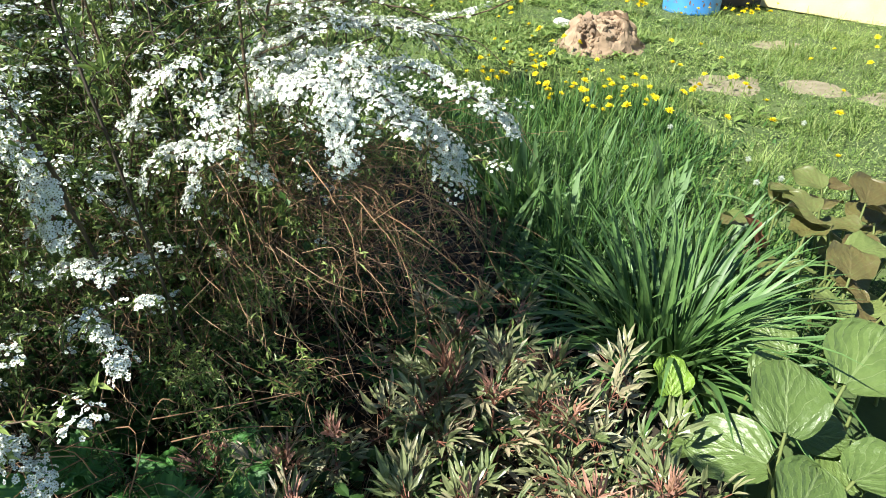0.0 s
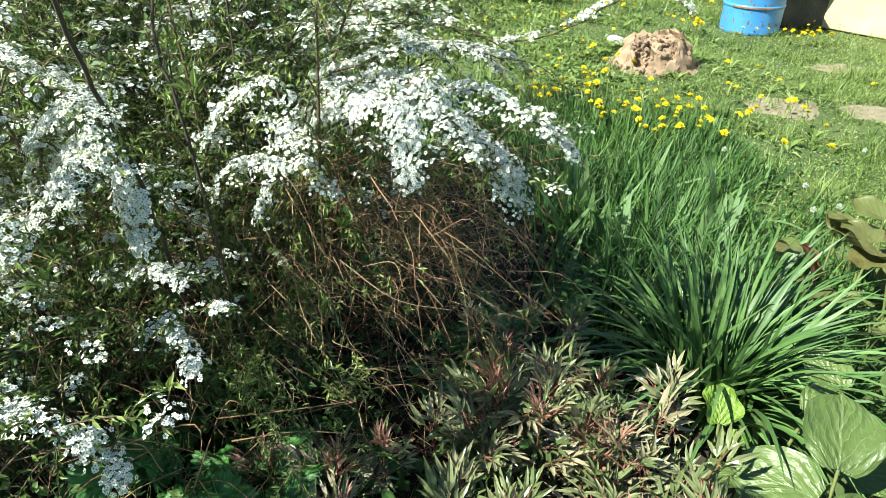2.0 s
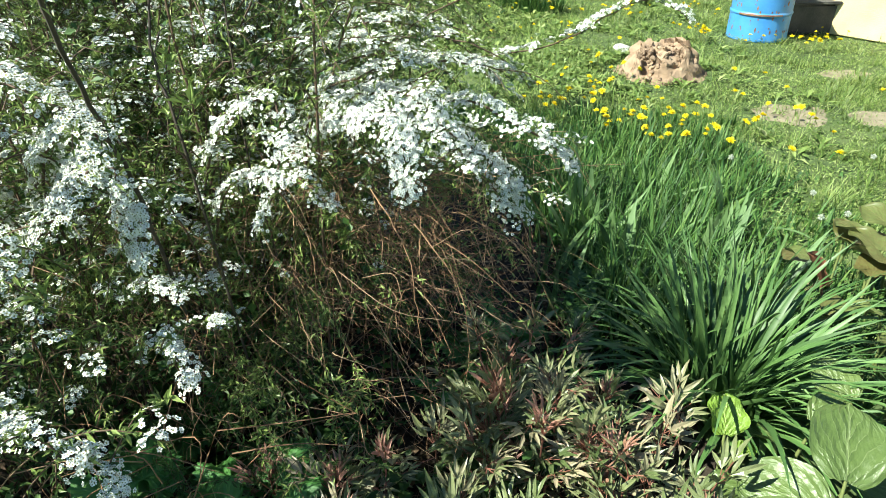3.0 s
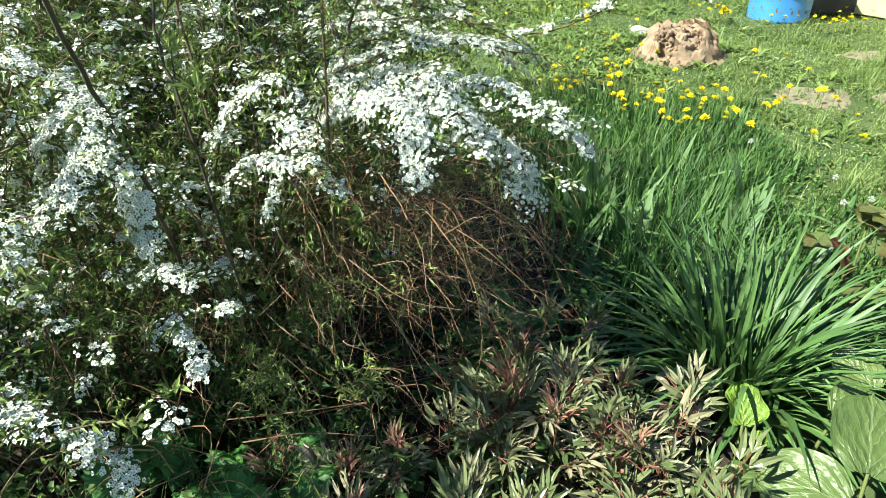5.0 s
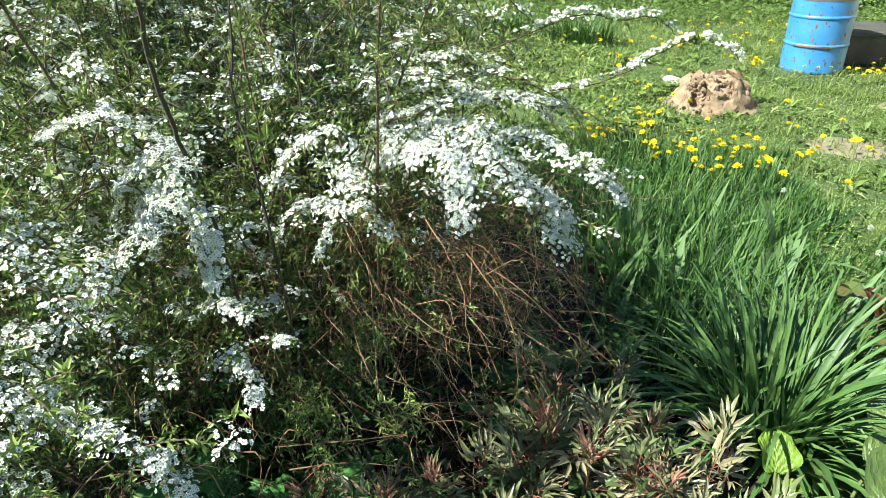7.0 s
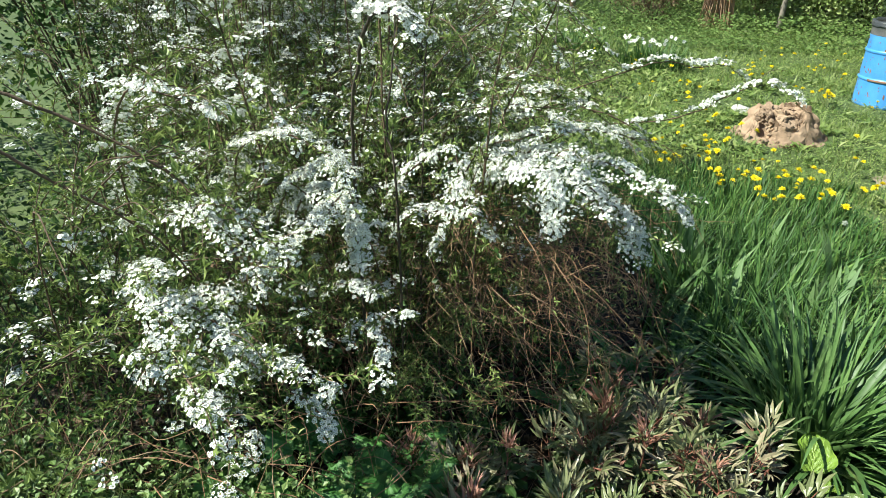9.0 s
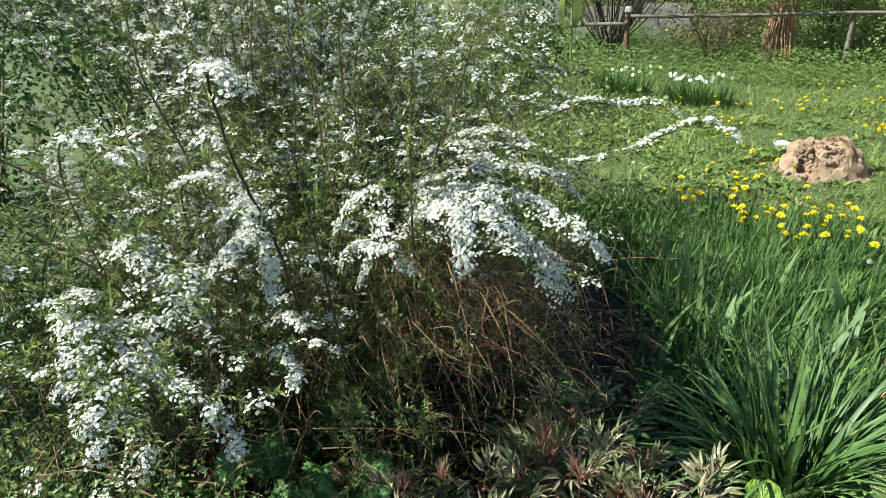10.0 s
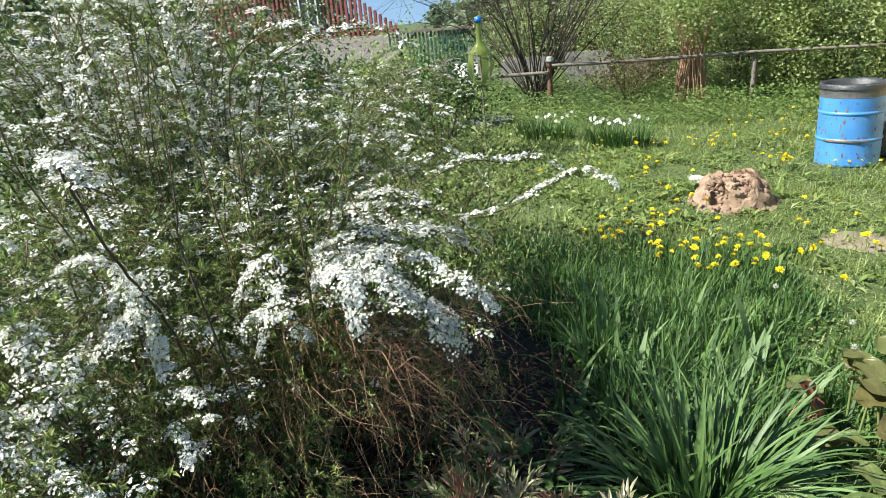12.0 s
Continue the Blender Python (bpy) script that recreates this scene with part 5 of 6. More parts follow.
for cx, cy, sx, sy, n in ((1.0, 4.5, 0.24, 0.16, 14), (0.50, 5.0, 0.12, 0.22, 12), (0.75, 5.3, 0.10, 0.15, 6), (1.05, 6.0, 0.16, 0.3, 8), (2.12, 7.55, 0.09, 0.08, 9), (3.25, 7.35, 0.28, 0.10, 11), (1.6, 8.7, 0.9, 0.5, 26), (2.9, 9.2, 0.9, 0.8, 16), (0.6, 7.2, 0.5, 0.5, 12), (1.55, 4.5, 0.35, 0.35, 8), (2.6, 4.3, 0.8, 0.7, 7), (1.33, 4.2, 0.07, 0.05, 3), (2.08, 3.25, 0.05, 0.05, 1), (3.9, 5.7, 0.4, 0.3, 6), (4.2, 5.2, 0.3, 0.3, 4), (0.85, 4.75, 0.3, 0.3, 8), (1.9, 5.2, 0.35, 0.5, 6)):
    for _ in range(int(n * 1.55)):
        dx, dy = cx + rng.normal(0, sx), cy + rng.normal(0, sy)
        if (dx - 1.5) ** 2 + (dy - 6.22) ** 2 < 0.22 or (dx - 2.81) ** 2 + (dy - 7.95) ** 2 < 0.14 or dx + dy > 11.9 and dx > 3.6:
            continue
        dandelion(dx, dy, rng.uniform(0.12, 0.19), rng.uniform(1.2, 2.0))


def clock_mesh():
    n = 90
    d = rng.normal(size=(n, 3))
    v, f, _ = scatter(slip_templ(0.22, 0.02, 0.0), np.zeros((n, 3)), along(d, rng.normal(size=(n, 3))), np.full(n, 0.02))
    return mesh_np("flower_head", v, [f], M_PALE)


CLOCK = clock_mesh()
for px, py in ((1.72, 3.42), (1.80, 3.18), (1.66, 3.15), (2.3, 4.0), (1.42, 3.9)):
    t = thing("dandelion_clock", "pale seeding dandelion standing in the lawn", "flower", "seeding dandelions", (px, py, float(ground_height(px, py)) + 0.14))
    part("flower_head", CLOCK, t)
    part("stem", D_STEM, t)


# ---- clay mound, stone ----
def build_mound():
    t = thing("clay_mound", "heap of dug pale orange clay with clods", "mound", at=(1.46, 6.22, 0))
    rings, seg = 44, 110
    v = []
    for i in range(rings + 1):
        r = i / rings
        for j in range(seg):
            a = 2 * math.pi * j / seg
            w = 1 + 0.26 * noise.noise((math.cos(a) * 1.8, math.sin(a) * 1.8, 9.0)) + 0.06 * noise.noise((math.cos(a) * 6, math.sin(a) * 6, 2.0))
            x, y = 0.42 * r * w * math.cos(a), 0.38 * r * w * math.sin(a)
            # a broken block of dug clay on a thin skirt of crumbs
            body = 1 / (1 + math.exp((r * w - 0.76) * 16))
            cell = noise.cell_vector((x * 9 + 0.4 * noise.noise((x * 12, y * 12, 1.0)), y * 9 + 0.4 * noise.noise((x * 12, y * 12, 8.0)), 2.0))
            top = 0.235 + 0.06 * noise.noise((x * 4 + 2, y * 4, 7.0)) + 0.075 * (cell.x - 0.5)
            crag = noise.fractal((x * 16, y * 16, 3.0), 0.8, 2.2, 4)
            hollow = 0.24 * math.exp(-(((x + 0.17) / 0.075) ** 4 + ((y + 0.19) / 0.11) ** 4)) + 0.10 * math.exp(-(((x - 0.06) / 0.05) ** 2 + ((y + 0.22) / 0.08) ** 2))
            z = max(0.0, body * (top + 0.035 * crag - hollow)) + 0.016 * abs(noise.noise((x * 34, y * 34, 5.0))) + 0.03 * (1 - r)
            k = 0.075 * (1 - r ** 3)
            v.append((x + k * noise.noise((x * 9, y * 9, z * 16)), y + k * noise.noise((x * 9 + 9, y * 9, z * 16)), z - 0.03 * (r > 0.98)))
    i = np.arange((rings + 1) * seg).reshape(rings + 1, seg)
    j = np.roll(i, -1, 1)
    q = np.stack([i[:-1], i[1:], j[1:], j[:-1]], -1).reshape(-1, 4)
    part("earth", mesh_np("earth", v, [q], M_CLAY, smooth=False), t)
    clods = []
    for k in range(5):
        bm = bmesh.new()
        bmesh.ops.create_icosphere(bm, subdivisions=2, radius=1)
        for p in bm.verts:
            p.co *= 1 + 0.45 * noise.noise(p.co * 1.3 + Vector((k * 7, 0, 0)))
        clods.append(bm_mesh("clod", bm, M_CLAY))
    for _ in range(295):
        a, r = rng.uniform(0, 6.3), rng.random() ** 0.45
        x, y = 0.40 * r * math.cos(a), 0.36 * r * math.sin(a)
        s = 0.006 + 0.026 * rng.random() ** 2.5
        part("clod", clods[rng.integers(0, 5)], t, m=pose(x, y, 0.215 / (1 + math.exp((r * 1.05 - 0.76) * 16)) + 0.015 + s * 0.2, *rng.uniform(0, 360, 3)) @ Matrix.Diagonal((s, s * 1.2, s * 0.8, 1)))


build_mound()


def stone(x, y, s):
    bm = bmesh.new()
    bmesh.ops.create_icosphere(bm, subdivisions=3, radius=1)
    for p in bm.verts:
        p.co *= 1 + 0.35 * noise.noise(p.co * 1.1 + Vector((x, y, 0)))
    ob = new("stone", bm_mesh("stone", bm, M_STONE, True))
    ob.matrix_basis = pose(x, y, s * 0.4, 10, 5, 30) @ Matrix.Diagonal((s * 1.2, s, s * 0.65, 1))
    tagged(ob, "pale rounded stone lying by the clay heap", "stone")


stone(1.22, 6.95, 0.09)


# ---- barrel ----
def build_barrel():
    t = thing("barrel", "rusty blue-painted steel barrel standing on the lawn", "barrel", at=(2.85, 7.95, 0.0))
    t.rotation_euler = (0, radians(-1.2), 0)
    R, H = 0.315, 0.88
    prof = [(0.0, 0.02), (R - 0.02, 0.02), (R - 0.002, 0.0), (R + 0.004, 0.012), (R, 0.03)]
    for z in (0.29, 0.58):
        prof += [(R, z - 0.028), (R, z - 0.024), (R, z - 0.019), (R + 0.007, z - 0.012), (R + 0.011, z), (R + 0.007, z + 0.012), (R, z + 0.019), (R, z + 0.024), (R, z + 0.028)]
    prof += [(R, 0.75)]
    v, q = lathe(prof, 48)
    v[:, :2] *= (1.012 - 0.012 * v[:, 2:3] / H)
    part("body", mesh_np("body", v, [q], M_BLUE, smooth=True), t, "blue painted steel with chips and scratches")
    v, q = lathe([(R * 1.003 + 0.002, 0.745), (R + 0.003, H - 0.02), (R + 0.011, H - 0.012), (R + 0.012, H), (R + 0.002, H + 0.004), (R - 0.01, H - 0.004), (R - 0.012, H - 0.12), (R - 0.02, 0.5), (0.0, 0.48)], 48)
    part("rim", mesh_np("rim", v, [q], M_RIM, smooth=True), t, "bare grey worn metal rim band")
    v, q = lathe([(R + 0.0105, 0.281), (R + 0.0118, 0.29), (R + 0.0105, 0.299)], 48)
    k = len(q)
    keep = [i for i in range(k) if 28 <= i % 48 <= 38]
    v[:, :2] *= 1.02
    part("rust_patch", mesh_np("rust_patch", v, [q[keep]], M_RUST, smooth=True), t, "rust on the lower hoop")
    chips = []
    cv, cf, n = [], [], 0
    for _ in range(170):
        a, z, s = rng.uniform(0, 6.3), rng.uniform(0.04, 0.72), rng.uniform(0.004, 0.013)
        h = s * rng.uniform(0.6, 3.5)
        ring = [(a + s / R * math.cos(b) * rng.uniform(0.5, 1), z + h * math.sin(b) * rng.uniform(0.5, 1)) for b in np.linspace(0, 6.28, 7)[:-1]]
        cv += [((R * (1.012 - 0.012 * y / H) + 0.002) * math.cos(x), (R * (1.012 - 0.012 * y / H) + 0.002) * math.sin(x), y) for x, y in ring]
        cf += [(n, n + 1, n + 2), (n, n + 2, n + 3), (n, n + 3, n + 4), (n, n + 4, n + 5)]
        n += 6
    part("paint_chips", mesh_np("paint_chips", cv, [np.array(cf)], M_RUST), t, "dark chipped spots in the paint")["kind"] = "stuff"
    # crumpled film folded over the edge
    nu, nv = 40, 5
    v = []
    for i in range(nu):
        a = 2 * math.pi * i / nu
        for j, (dr, z) in enumerate(((-0.05, H - 0.07), (-0.022, H - 0.01), (-0.004, H + 0.012), (0.012, H + 0.006), (0.016, H - 0.045))):
            w = 0.010 * noise.noise((math.cos(a) * 4, math.sin(a) * 4, j))
            v.append(((R + dr + w) * math.cos(a), (R + dr + w) * math.sin(a), z + w * 1.8))
    i = np.arange(nu * nv).reshape(nu, nv)
    j = np.roll(i, -1, 0)
    part("liner", mesh_np("liner", v, [np.stack([i[:, :-1], j[:, :-1], j[:, 1:], i[:, 1:]], -1).reshape(-1, 4)], M_LINER_SHADE, smooth=True), t, "dark crumpled film lining the mouth")


build_barrel()


# ---- plastered house corner ----
def build_house():
    t = thing("house", "yellow-plastered house wall rising from the lawn", "house", at=(3.72, 8.3, 0.0))
    turn = -45.0
    part("wall", box("wall", (6.0, 0.35, 2.7), M_PLASTER, 0.01, (3.0, 0.175, 1.35)), t, "rough pale yellow plaster", pose(0, 0, 0, 0, 0, turn))
    part("wall", box("wall", (0.35, 4.0, 2.7), M_PLASTER, 0.01, (0.175, 2.36, 1.35)), t, "", pose(0, 0, 0, 0, 0, turn))
    part("roof", box("roof", (7.0, 5.2, 0.12), M_SLATE, 0.01, (3.0, 2.0, 2.78)), t, "grey slate roof", pose(0, 0, 0, 0, 0, turn))


build_house()


def build_block():
    # concrete step; the barrel's shadow is put into its dark colour
    t = thing("low_block", "low concrete step beside the barrel, coloured dark for shade", "block", at=(3.52, 8.52, 0.0))
    part("body", box("body", (0.66, 0.62, 0.34), M_STEP, 0.02, (0, 0, 0.16)), t, "", pose(0, 0, 0, 0, 0, 8))
    part("cover", box("cover", (0.74, 0.70, 0.03), M_STEP, 0.012, (0, 0, 0.348)), t, "", pose(0, 0, 0, 1.5, -2, 8))


build_block()


# ---- fence, far garden ----
def beam(a, b, r, material, name="rail", parent=None, sides=8):
    tb = Tubes(sides)
    tb.add(bezier([a, (np.array(a) + np.array(b)) / 2 + [0, 0, -0.012], b], 5), r, r * 0.9)
    return part(name, tb.mesh(name, material), parent)


def build_fence():
    t = thing("fence", "low weathered pole fence at the garden's end", "fence")
    beam((-1.08, 13.0, -0.05), (-1.10, 13.0, 0.90), 0.055, M_POST, "post", t)
    part("cap", box("cap", (0.14, 0.14, 0.10), M_WHITE, 0.02, (-1.10, 13.0, 0.95)), t, "small white cap on the post")
    for x in (-4.6, 2.6, 6.2):
        beam((x, 13.0, -0.05), (x, 13.0, 0.9), 0.05, M_WOOD, "post", t)
    beam((-4.6, 12.94, 0.66), (-1.12, 12.94, 0.70), 0.04, M_WOOD, "rail", t)
    beam((-1.04, 12.94, 0.83), (2.6, 12.94, 0.88), 0.034, M_WOOD, "rail", t)
    beam((2.6, 12.94, 0.88), (6.2, 12.94, 0.90), 0.03, M_WOOD, "rail", t)


build_fence()


def canopy(name, label, category, at, trunk_h, rad, height, leaves, size, material, limbs=14, trunk_r=0.06, flat=1.0, twig=4, bark=None, skirt=0.0):
    """A tree or shrub: tapered stems and limbs that carry clumps of small leaves."""
    t = thing(name, label, category, at=at)
    wood = Tubes(5)
    tips = []
    if trunk_h > 0.3:
        wood.add(bezier([(0, 0, -0.05), (rng.normal(0, 0.05), rng.normal(0, 0.05), trunk_h * 0.6), (0, 0, trunk_h)], 5), trunk_r, trunk_r * 0.7)
    for i in range(limbs):
        a = 2 * math.pi * i / limbs + rng.normal(0, 0.3)
        rr, hh = rad * rng.uniform(0.35, 1.0), height * rng.uniform(0.45, 1.0)
        e = np.array([rr * math.cos(a), rr * math.sin(a) * flat, max(trunk_h + 0.1, hh)])
        b = np.array([rng.normal(0, 0.06), rng.normal(0, 0.06), trunk_h * rng.uniform(0.5, 1.0) if trunk_h > 0.3 else 0.0])
        line = bezier([b, b * 0.5 + e * 0.5 + rng.normal(0, 0.08, 3) * rad + [0, 0, 0.12 * height], e], 6)
        wood.add(line, trunk_r * 0.5, trunk_r * 0.12)
        for _ in range(twig):
            u = rng.integers(len(line) // 2, len(line))
            d = rng.normal(0, 0.28 * rad, 3) + [0, 0, 0.06 * height]
            tw = bezier([line[u], line[u] + d * 0.5 + rng.normal(0, 0.03, 3), line[u] + d], 3)
            wood.sides = 3
            wood.add(tw, trunk_r * 0.14, trunk_r * 0.05)
            wood.sides = 5
            tips.append(line[u] + d)
        tips.append(e)
    part("trunk", wood.mesh("trunk", bark or M_TWIG), t)
    if leaves:
        tips = np.array(tips)
        k = leaves
        base = tips[rng.integers(0, len(tips), k)]
        p = base + rng.normal(0, 0.16 * rad ** 0.6, (k, 3)) * [1, 1, 0.8]
        low = rng.random(k) < skirt
        p[low, 2] *= rng.uniform(0.05, 0.9, low.sum())
        p[:, 2] = np.maximum(p[:, 2], 0.04)
        v, f, _ = scatter(WIDE, p, turns(k, 0.2, 0.8), size * rng.uniform(0.6, 1.3, k))
        part("crown", mesh_np("crown", v, [f], material), t)
    return t


canopy("tree", "multi-stemmed bare dark tree behind the fence", "tree", (-1.5, 13.7, 0), 0.25, 3.0, 3.6, 2600, 0.045, M_HEDGE, 54, 0.03, twig=12, bark=M_BARK)
for hx, hy, hr, hh, n in ((2.5, 14.4, 1.3, 3.2, 8000), (4.2, 14.0, 1.4, 3.4, 8000), (6.0, 13.6, 1.4, 3.2, 7000), (1.0, 15.2, 1.1, 2.6, 5000), (7.9, 13.0, 1.5, 3.4, 6000), (3.3, 13.7, 0.8, 1.9, 4200), (4.9, 13.6, 0.9, 2.0, 4200), (6.2, 11.9, 0.9, 1.9, 3000), (-0.3, 17.6, 1.2, 2.8, 3600), (1.6, 18.2, 1.4, 3.2, 3600), (-2.6, 18.2, 1.2, 2.2, 3000)):
    canopy("hedge_shrub", "leafy light green hedge shrub behind the fence", "shrub", (hx, hy, 0), 0.2, hr, hh, int(n * 2.0), 0.06, M_HEDGE, 22, 0.018, skirt=0.45)
canopy("shrub", "low brown-leaved shrub by the fence", "shrub", (0.35, 13.3, 0), 0.1, 0.8, 0.95, 1800, 0.05, M_BUSHB, 16, 0.02)
canopy("shrub", "dense green leafy shrub beyond the white bush", "shrub", (-2.0, 8.2, 0), 0.1, 0.85, 1.25, 3600, 0.05, M_UNDERSHADE, 18, 0.02)
canopy("shrub", "green leafy shrub at the edge of the lawn", "shrub", (-3.4, 9.5, 0), 0.1, 1.1, 1.4, 3600, 0.06, M_HEDGE, 18, 0.02)
# shrubs backing the spirea, their leaf colour darkened so the gaps look shaded
for hx, hy, hr, hh in ((-3.7, 3.6, 1.1, 2.2), (-4.2, 1.6, 1.1, 2.1), (-2.7, 5.1, 1.0, 1.7), (-4.6, 5.5, 1.2, 2.2), (-3.0, 0.2, 0.8, 1.5), (-5.4, 3.4, 1.2, 2.3), (-4.2, 7.4, 1.3, 2.0)):
    canopy("shrub", "dense shrub behind the white spirea, leaves darkened for shade", "shrub", (hx, hy, 0), 0.1, hr, hh, 4800, 0.055, M_UNDERSHADE, 24, 0.02)
canopy("shrub", "low green shrub with bright new leaves", "shrub", (-0.75, 4.5, 0), 0.1, 0.75, 0.85, 3400, 0.035, M_SLEAF, 22, 0.01)
for fx, fy, fh in ((-18, 27, 5.5), (-17.5, 23, 6), (-14.5, 24.5, 5.5), (-21.5, 22, 6), (-19, 29, 5), (-2.6, 30, 3.6), (-2.5, 26, 3.2), (-21, 25, 6), (-1.6, 24, 3.8), (-15, 62, 1.9), (-4, 36, 3.6), (-1.5, 30, 5), (2, 29, 6), (5.5, 28, 6), (9, 27, 6), (-22, 36, 6), (-27, 45, 7), (-8.0, 48, 4.2), (-6, 46, 7), (0, 44, 8), (6, 46, 9), (12, 44, 9), (18, 42, 9), (-22, 42, 7), (24, 40, 9)):
    canopy("far_tree", "distant tree of the wood beyond the gardens", "tree", (fx, fy, 0), 1.5, 3.6, fh, 3000, 0.42, M_FAR, 14, 0.18)


def build_canes():
    t = thing("cane_bundle", "upright sheaf of dry reddish-brown canes tied together", "shrub", at=(1.55, 13.2, 0))
    for _ in range(95):
        a, r = rng.uniform(0, 6.3), math.sqrt(rng.random())
        tb = Tubes(4)
        b = np.array([0.34 * r * math.cos(a), 0.25 * r * math.sin(a), 0])
        m = np.array([0.20 * r * math.cos(a), 0.18 * r * math.sin(a), 0.95])
        e = np.array([0.40 * r * math.cos(a + 0.3), 0.35 * r * math.sin(a + 0.3), rng.uniform(1.0, 1.75)])
        tb.add(bezier([b, m + rng.normal(0, 0.03, 3), e], 5), 0.011, 0.005)
        part("cane", tb.mesh("cane", M_REED), t)
    k = 3000
    a, r = rng.uniform(0, 6.3, k), 0.62 * np.sqrt(rng.random(k))
    p = np.stack([r * np.cos(a), r * np.sin(a), 1.0 + 1.2 * rng.random(k) ** 0.7], 1)
    v, f, _ = scatter(WIDE, p, turns(k, 0.2, 0.8), rng.uniform(0.04, 0.08, k))
    part("crown", mesh_np("crown", v, [f], M_HEDGE), t, "fresh green leaves over the canes")


build_canes()


def daffodils(cx, cy, n):
    t = thing("daffodil_clump", "clump of narrow-leaved daffodils with white flowers", "plant", "daffodil clumps", (cx, cy, 0))
    k = 380
    a, r = rng.uniform(0, 6.3, k), 0.42 * np.sqrt(rng.random(k))
    v, q, _ = ribbons(np.stack([r * np.cos(a), r * np.sin(a) * 0.6, 0 * r], 1), a + rng.normal(0, 0.6, k), rng.uniform(0.28, 0.46, k), np.full(k, 0.014), rng.uniform(0.05, 0.4, k), rng.uniform(0.1, 0.9, k), 4)
    part("leaves", mesh_np("leaves", v, [q], M_TALL), t)
    a, r = rng.uniform(0, 6.3, n), 0.4 * np.sqrt(rng.random(n))
    fv, ff, fs = FLOWER
    bloom = mesh_np("flower", fv * 0.05, [ff], [M_PETAL, M_EYE], fs)
    for i in range(n):
        part("flower", bloom, t, m=pose(r[i] * math.cos(a[i]), r[i] * math.sin(a[i]) * 0.6, rng.uniform(0.32, 0.43), 70 + rng.normal(0, 15), 0, rng.normal(0, 35)))


daffodils(-0.75, 9.6, 10)
daffodils(0.32, 9.0, 26)


def build_bottle():
    t = thing("bottle_spinner", "green cut plastic bottle on a stick with blue cap", "garden ornament", at=(-0.56, 4.6, 0))
    beam((0.03, 0, -0.05), (0, 0, 1.82), 0.006, M_WOOD, "stick", t)
    v, q = lathe([(0.018, 1.83), (0.019, 1.73), (0.026, 1.68), (0.058, 1.64), (0.078, 1.62), (0.082, 1.60)], 24)
    part("neck", mesh_np("neck", v, [q], M_GREENPET, smooth=True), t)
    v, q = lathe([(0.0, 1.862), (0.024, 1.86), (0.026, 1.82), (0.02, 1.82)], 16)
    part("cap", mesh_np("cap", v, [q], M_CAP, smooth=True), t, "bright blue screw cap")
    for i in range(5):
        a = 2 * math.pi / 5 * i + 0.3
        wv = []
        for u in np.linspace(0, 1, 7):
            for s in (-0.5, 0.5):
                ang = a + s * 0.5
                rr = 0.082 + 0.03 * math.sin(math.pi * u) * (s + 0.5) - 0.02 * u
                wv.append((rr * math.cos(ang), rr * math.sin(ang), 1.60 - 0.20 * u))
        k = np.arange(14).reshape(7, 2)
        part("wing", mesh_np("wing", wv, [np.stack([k[:-1, 0], k[:-1, 1], k[1:, 1], k[1:, 0]], -1)], M_GREENPET, smooth=True), t)
    v, q = lathe([(0.062, 1.41), (0.06, 1.40), (0.04, 1.392), (0.0, 1.392)], 24)
    part("base", mesh_np("base", v, [q], M_GREENPET, smooth=True), t)


build_bottle()


def build_shade_hollow():
    """A sunken dark bowl with a low rim, standing in for a shaded spot."""
    t = thing("shade_hollow", "dark sunken bowl standing in for a shaded spot", "basin", at=(-1.9, 11.0, 0.0))
    v, q = lathe([(0.0, 0.045), (0.30, 0.05), (0.40, 0.10), (0.42, 0.15), (0.45, 0.15), (0.46, 0.02)], 32)
    v[:, 1] *= 0.8
    part("bowl", mesh_np("bowl", v, [q], M_LINER_SHADE, smooth=True), t)


build_shade_hollow()


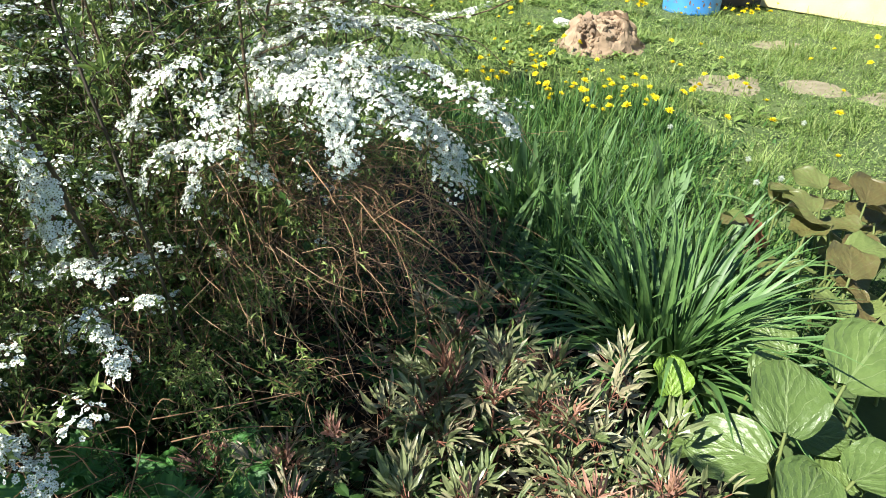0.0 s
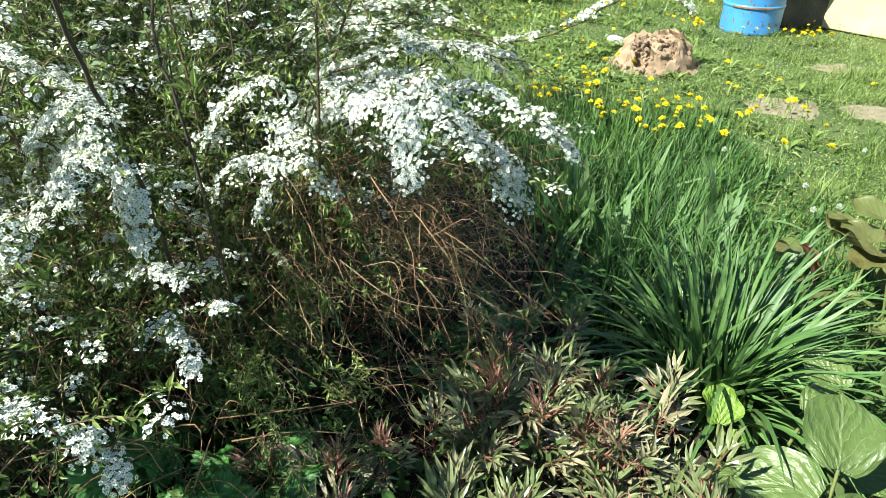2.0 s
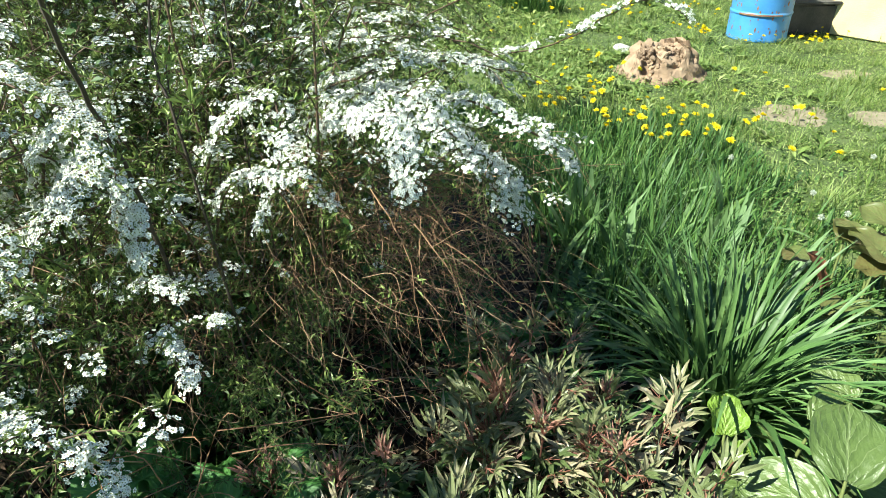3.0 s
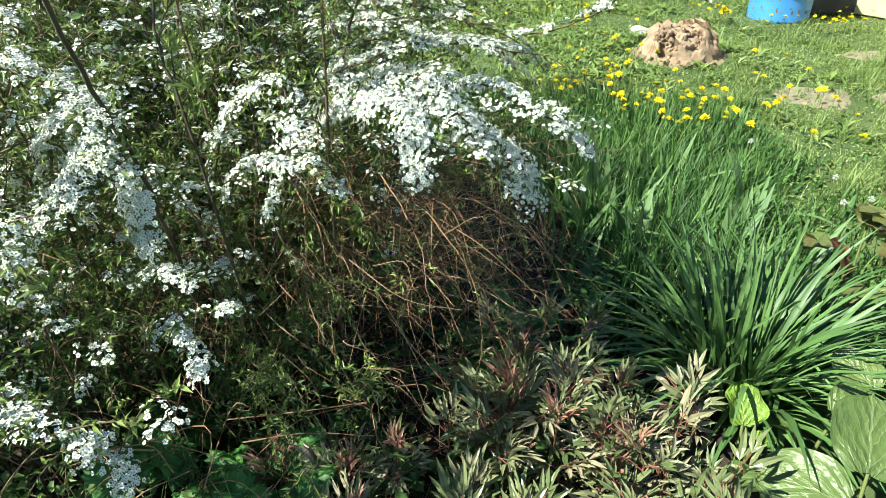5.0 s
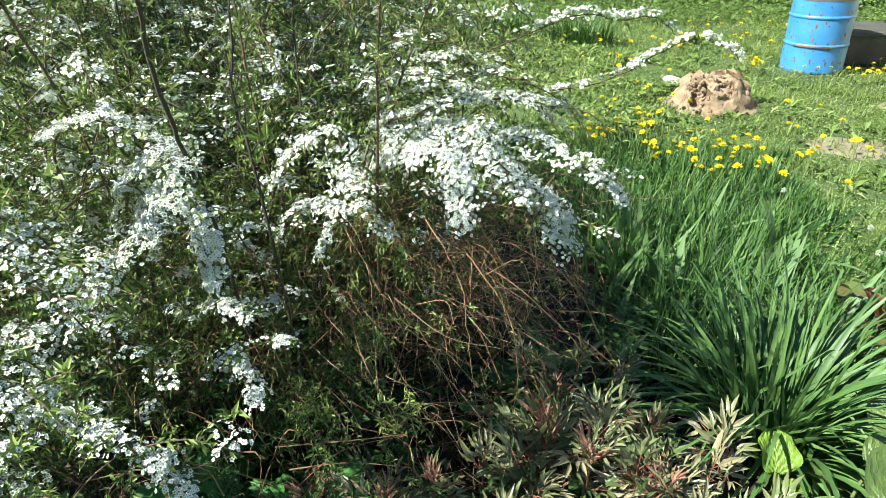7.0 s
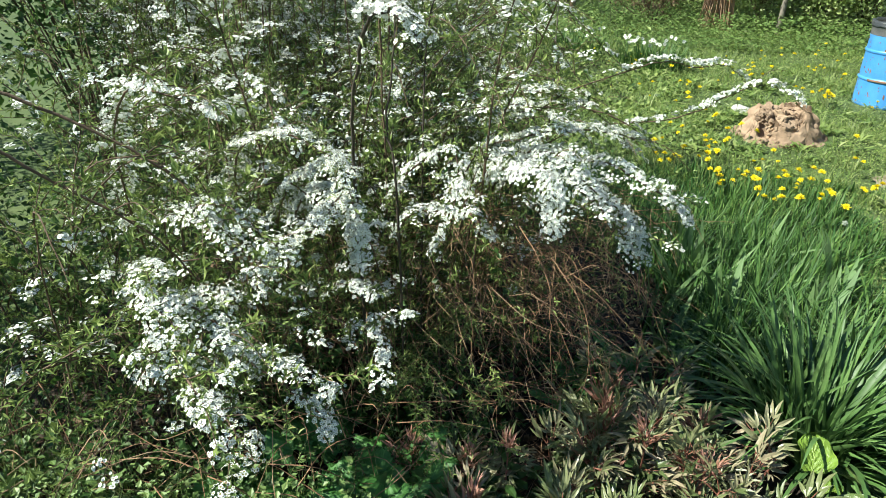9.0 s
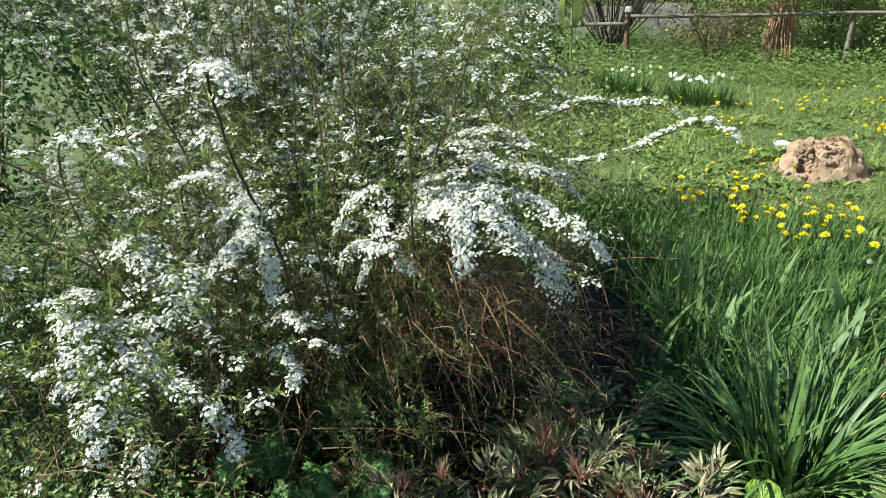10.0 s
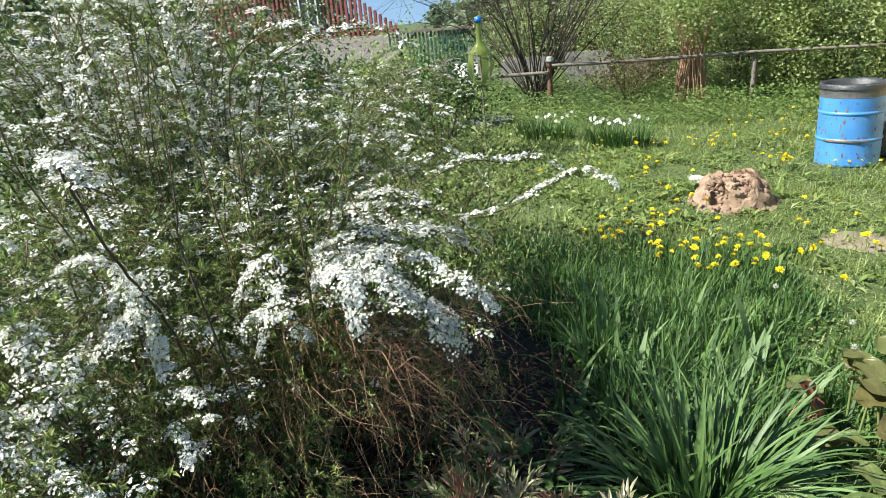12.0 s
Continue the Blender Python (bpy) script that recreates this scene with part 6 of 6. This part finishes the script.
def build_outbuilding():
    t = thing("outbuilding", "outbuilding with maroon ribbed metal wall and slate roof", "building", at=(-13.6, 20.0, 0))
    n = 44
    for i in range(n):
        x = i * 0.16
        top = min(4.6, 1.70 + max(0.0, 6.97 - x) * 0.74)
        part("sheet_rib", box("sheet_rib", (0.10, 0.05, top - 1.35), M_SHEET, 0.012, (x, 0, (top + 1.35) / 2)), t)
    part("wall", box("wall", (6.9, 0.2, 1.7), M_SHEET, 0, (3.45, 0.14, 0.80)), t)
    part("roof", box("roof", (8.2, 2.6, 0.08), M_SLATE, 0.01, (0, 0, 0)), t, "weathered grey slate", pose(3.4, -1.2, 1.12, 16, 0, 0))
    part("window", box("window", (0.9, 0.06, 1.0), M_GLASS, 0.01, (4.0, -0.06, 2.4)), t, "dark window")
    for x in (3.7, 4.0, 4.3):
        part("glazing_bar", box("glazing_bar", (0.05, 0.05, 1.0), M_WHITE, 0.004, (x, -0.10, 2.4)), t)


build_outbuilding()


def build_yard_wall():
    t = thing("yard_wall", "weathered grey concrete slabs of a yard beyond the fence", "wall", at=(0, 16.5, 0))
    for x, w, h in ((-5.6, 1.2, 0.95), (-4.2, 0.9, 0.8), (-3.3, 0.6, 1.05), (-2.1, 1.3, 0.75), (-0.6, 1.1, 0.85), (0.9, 1.3, 0.7)):
        part("slab", box("slab", (w, 0.1, h), M_CONC, 0.02, (x, 0, h / 2)), t, "", pose(0, 0, 0, rng.normal(0, 1.5), rng.normal(0, 1.0), 0))
    g = thing("green_fence", "teal-green slatted fence of the neighbouring yard", "fence", at=(0, 18.5, 0))
    for i in range(26):
        part("slat", box("slat", (0.06, 0.02, 1.5), M_TEAL, 0.004, (-6.4 + 0.115 * i, 0, 0.78)), g)
    part("rail", box("rail", (3.3, 0.05, 0.07), M_WOOD, 0.006, (-4.95, -0.04, 1.56)), g)
    b = thing("white_board", "white weathered board leaning on the far slabs", "board", at=(-3.6, 16.2, 0))
    part("panel", box("panel", (0.62, 0.03, 0.75), M_WHITE, 0.01, (0, 0, 0.37)), b, "", pose(0, 0, 0, -8, 0, 0))


build_yard_wall()
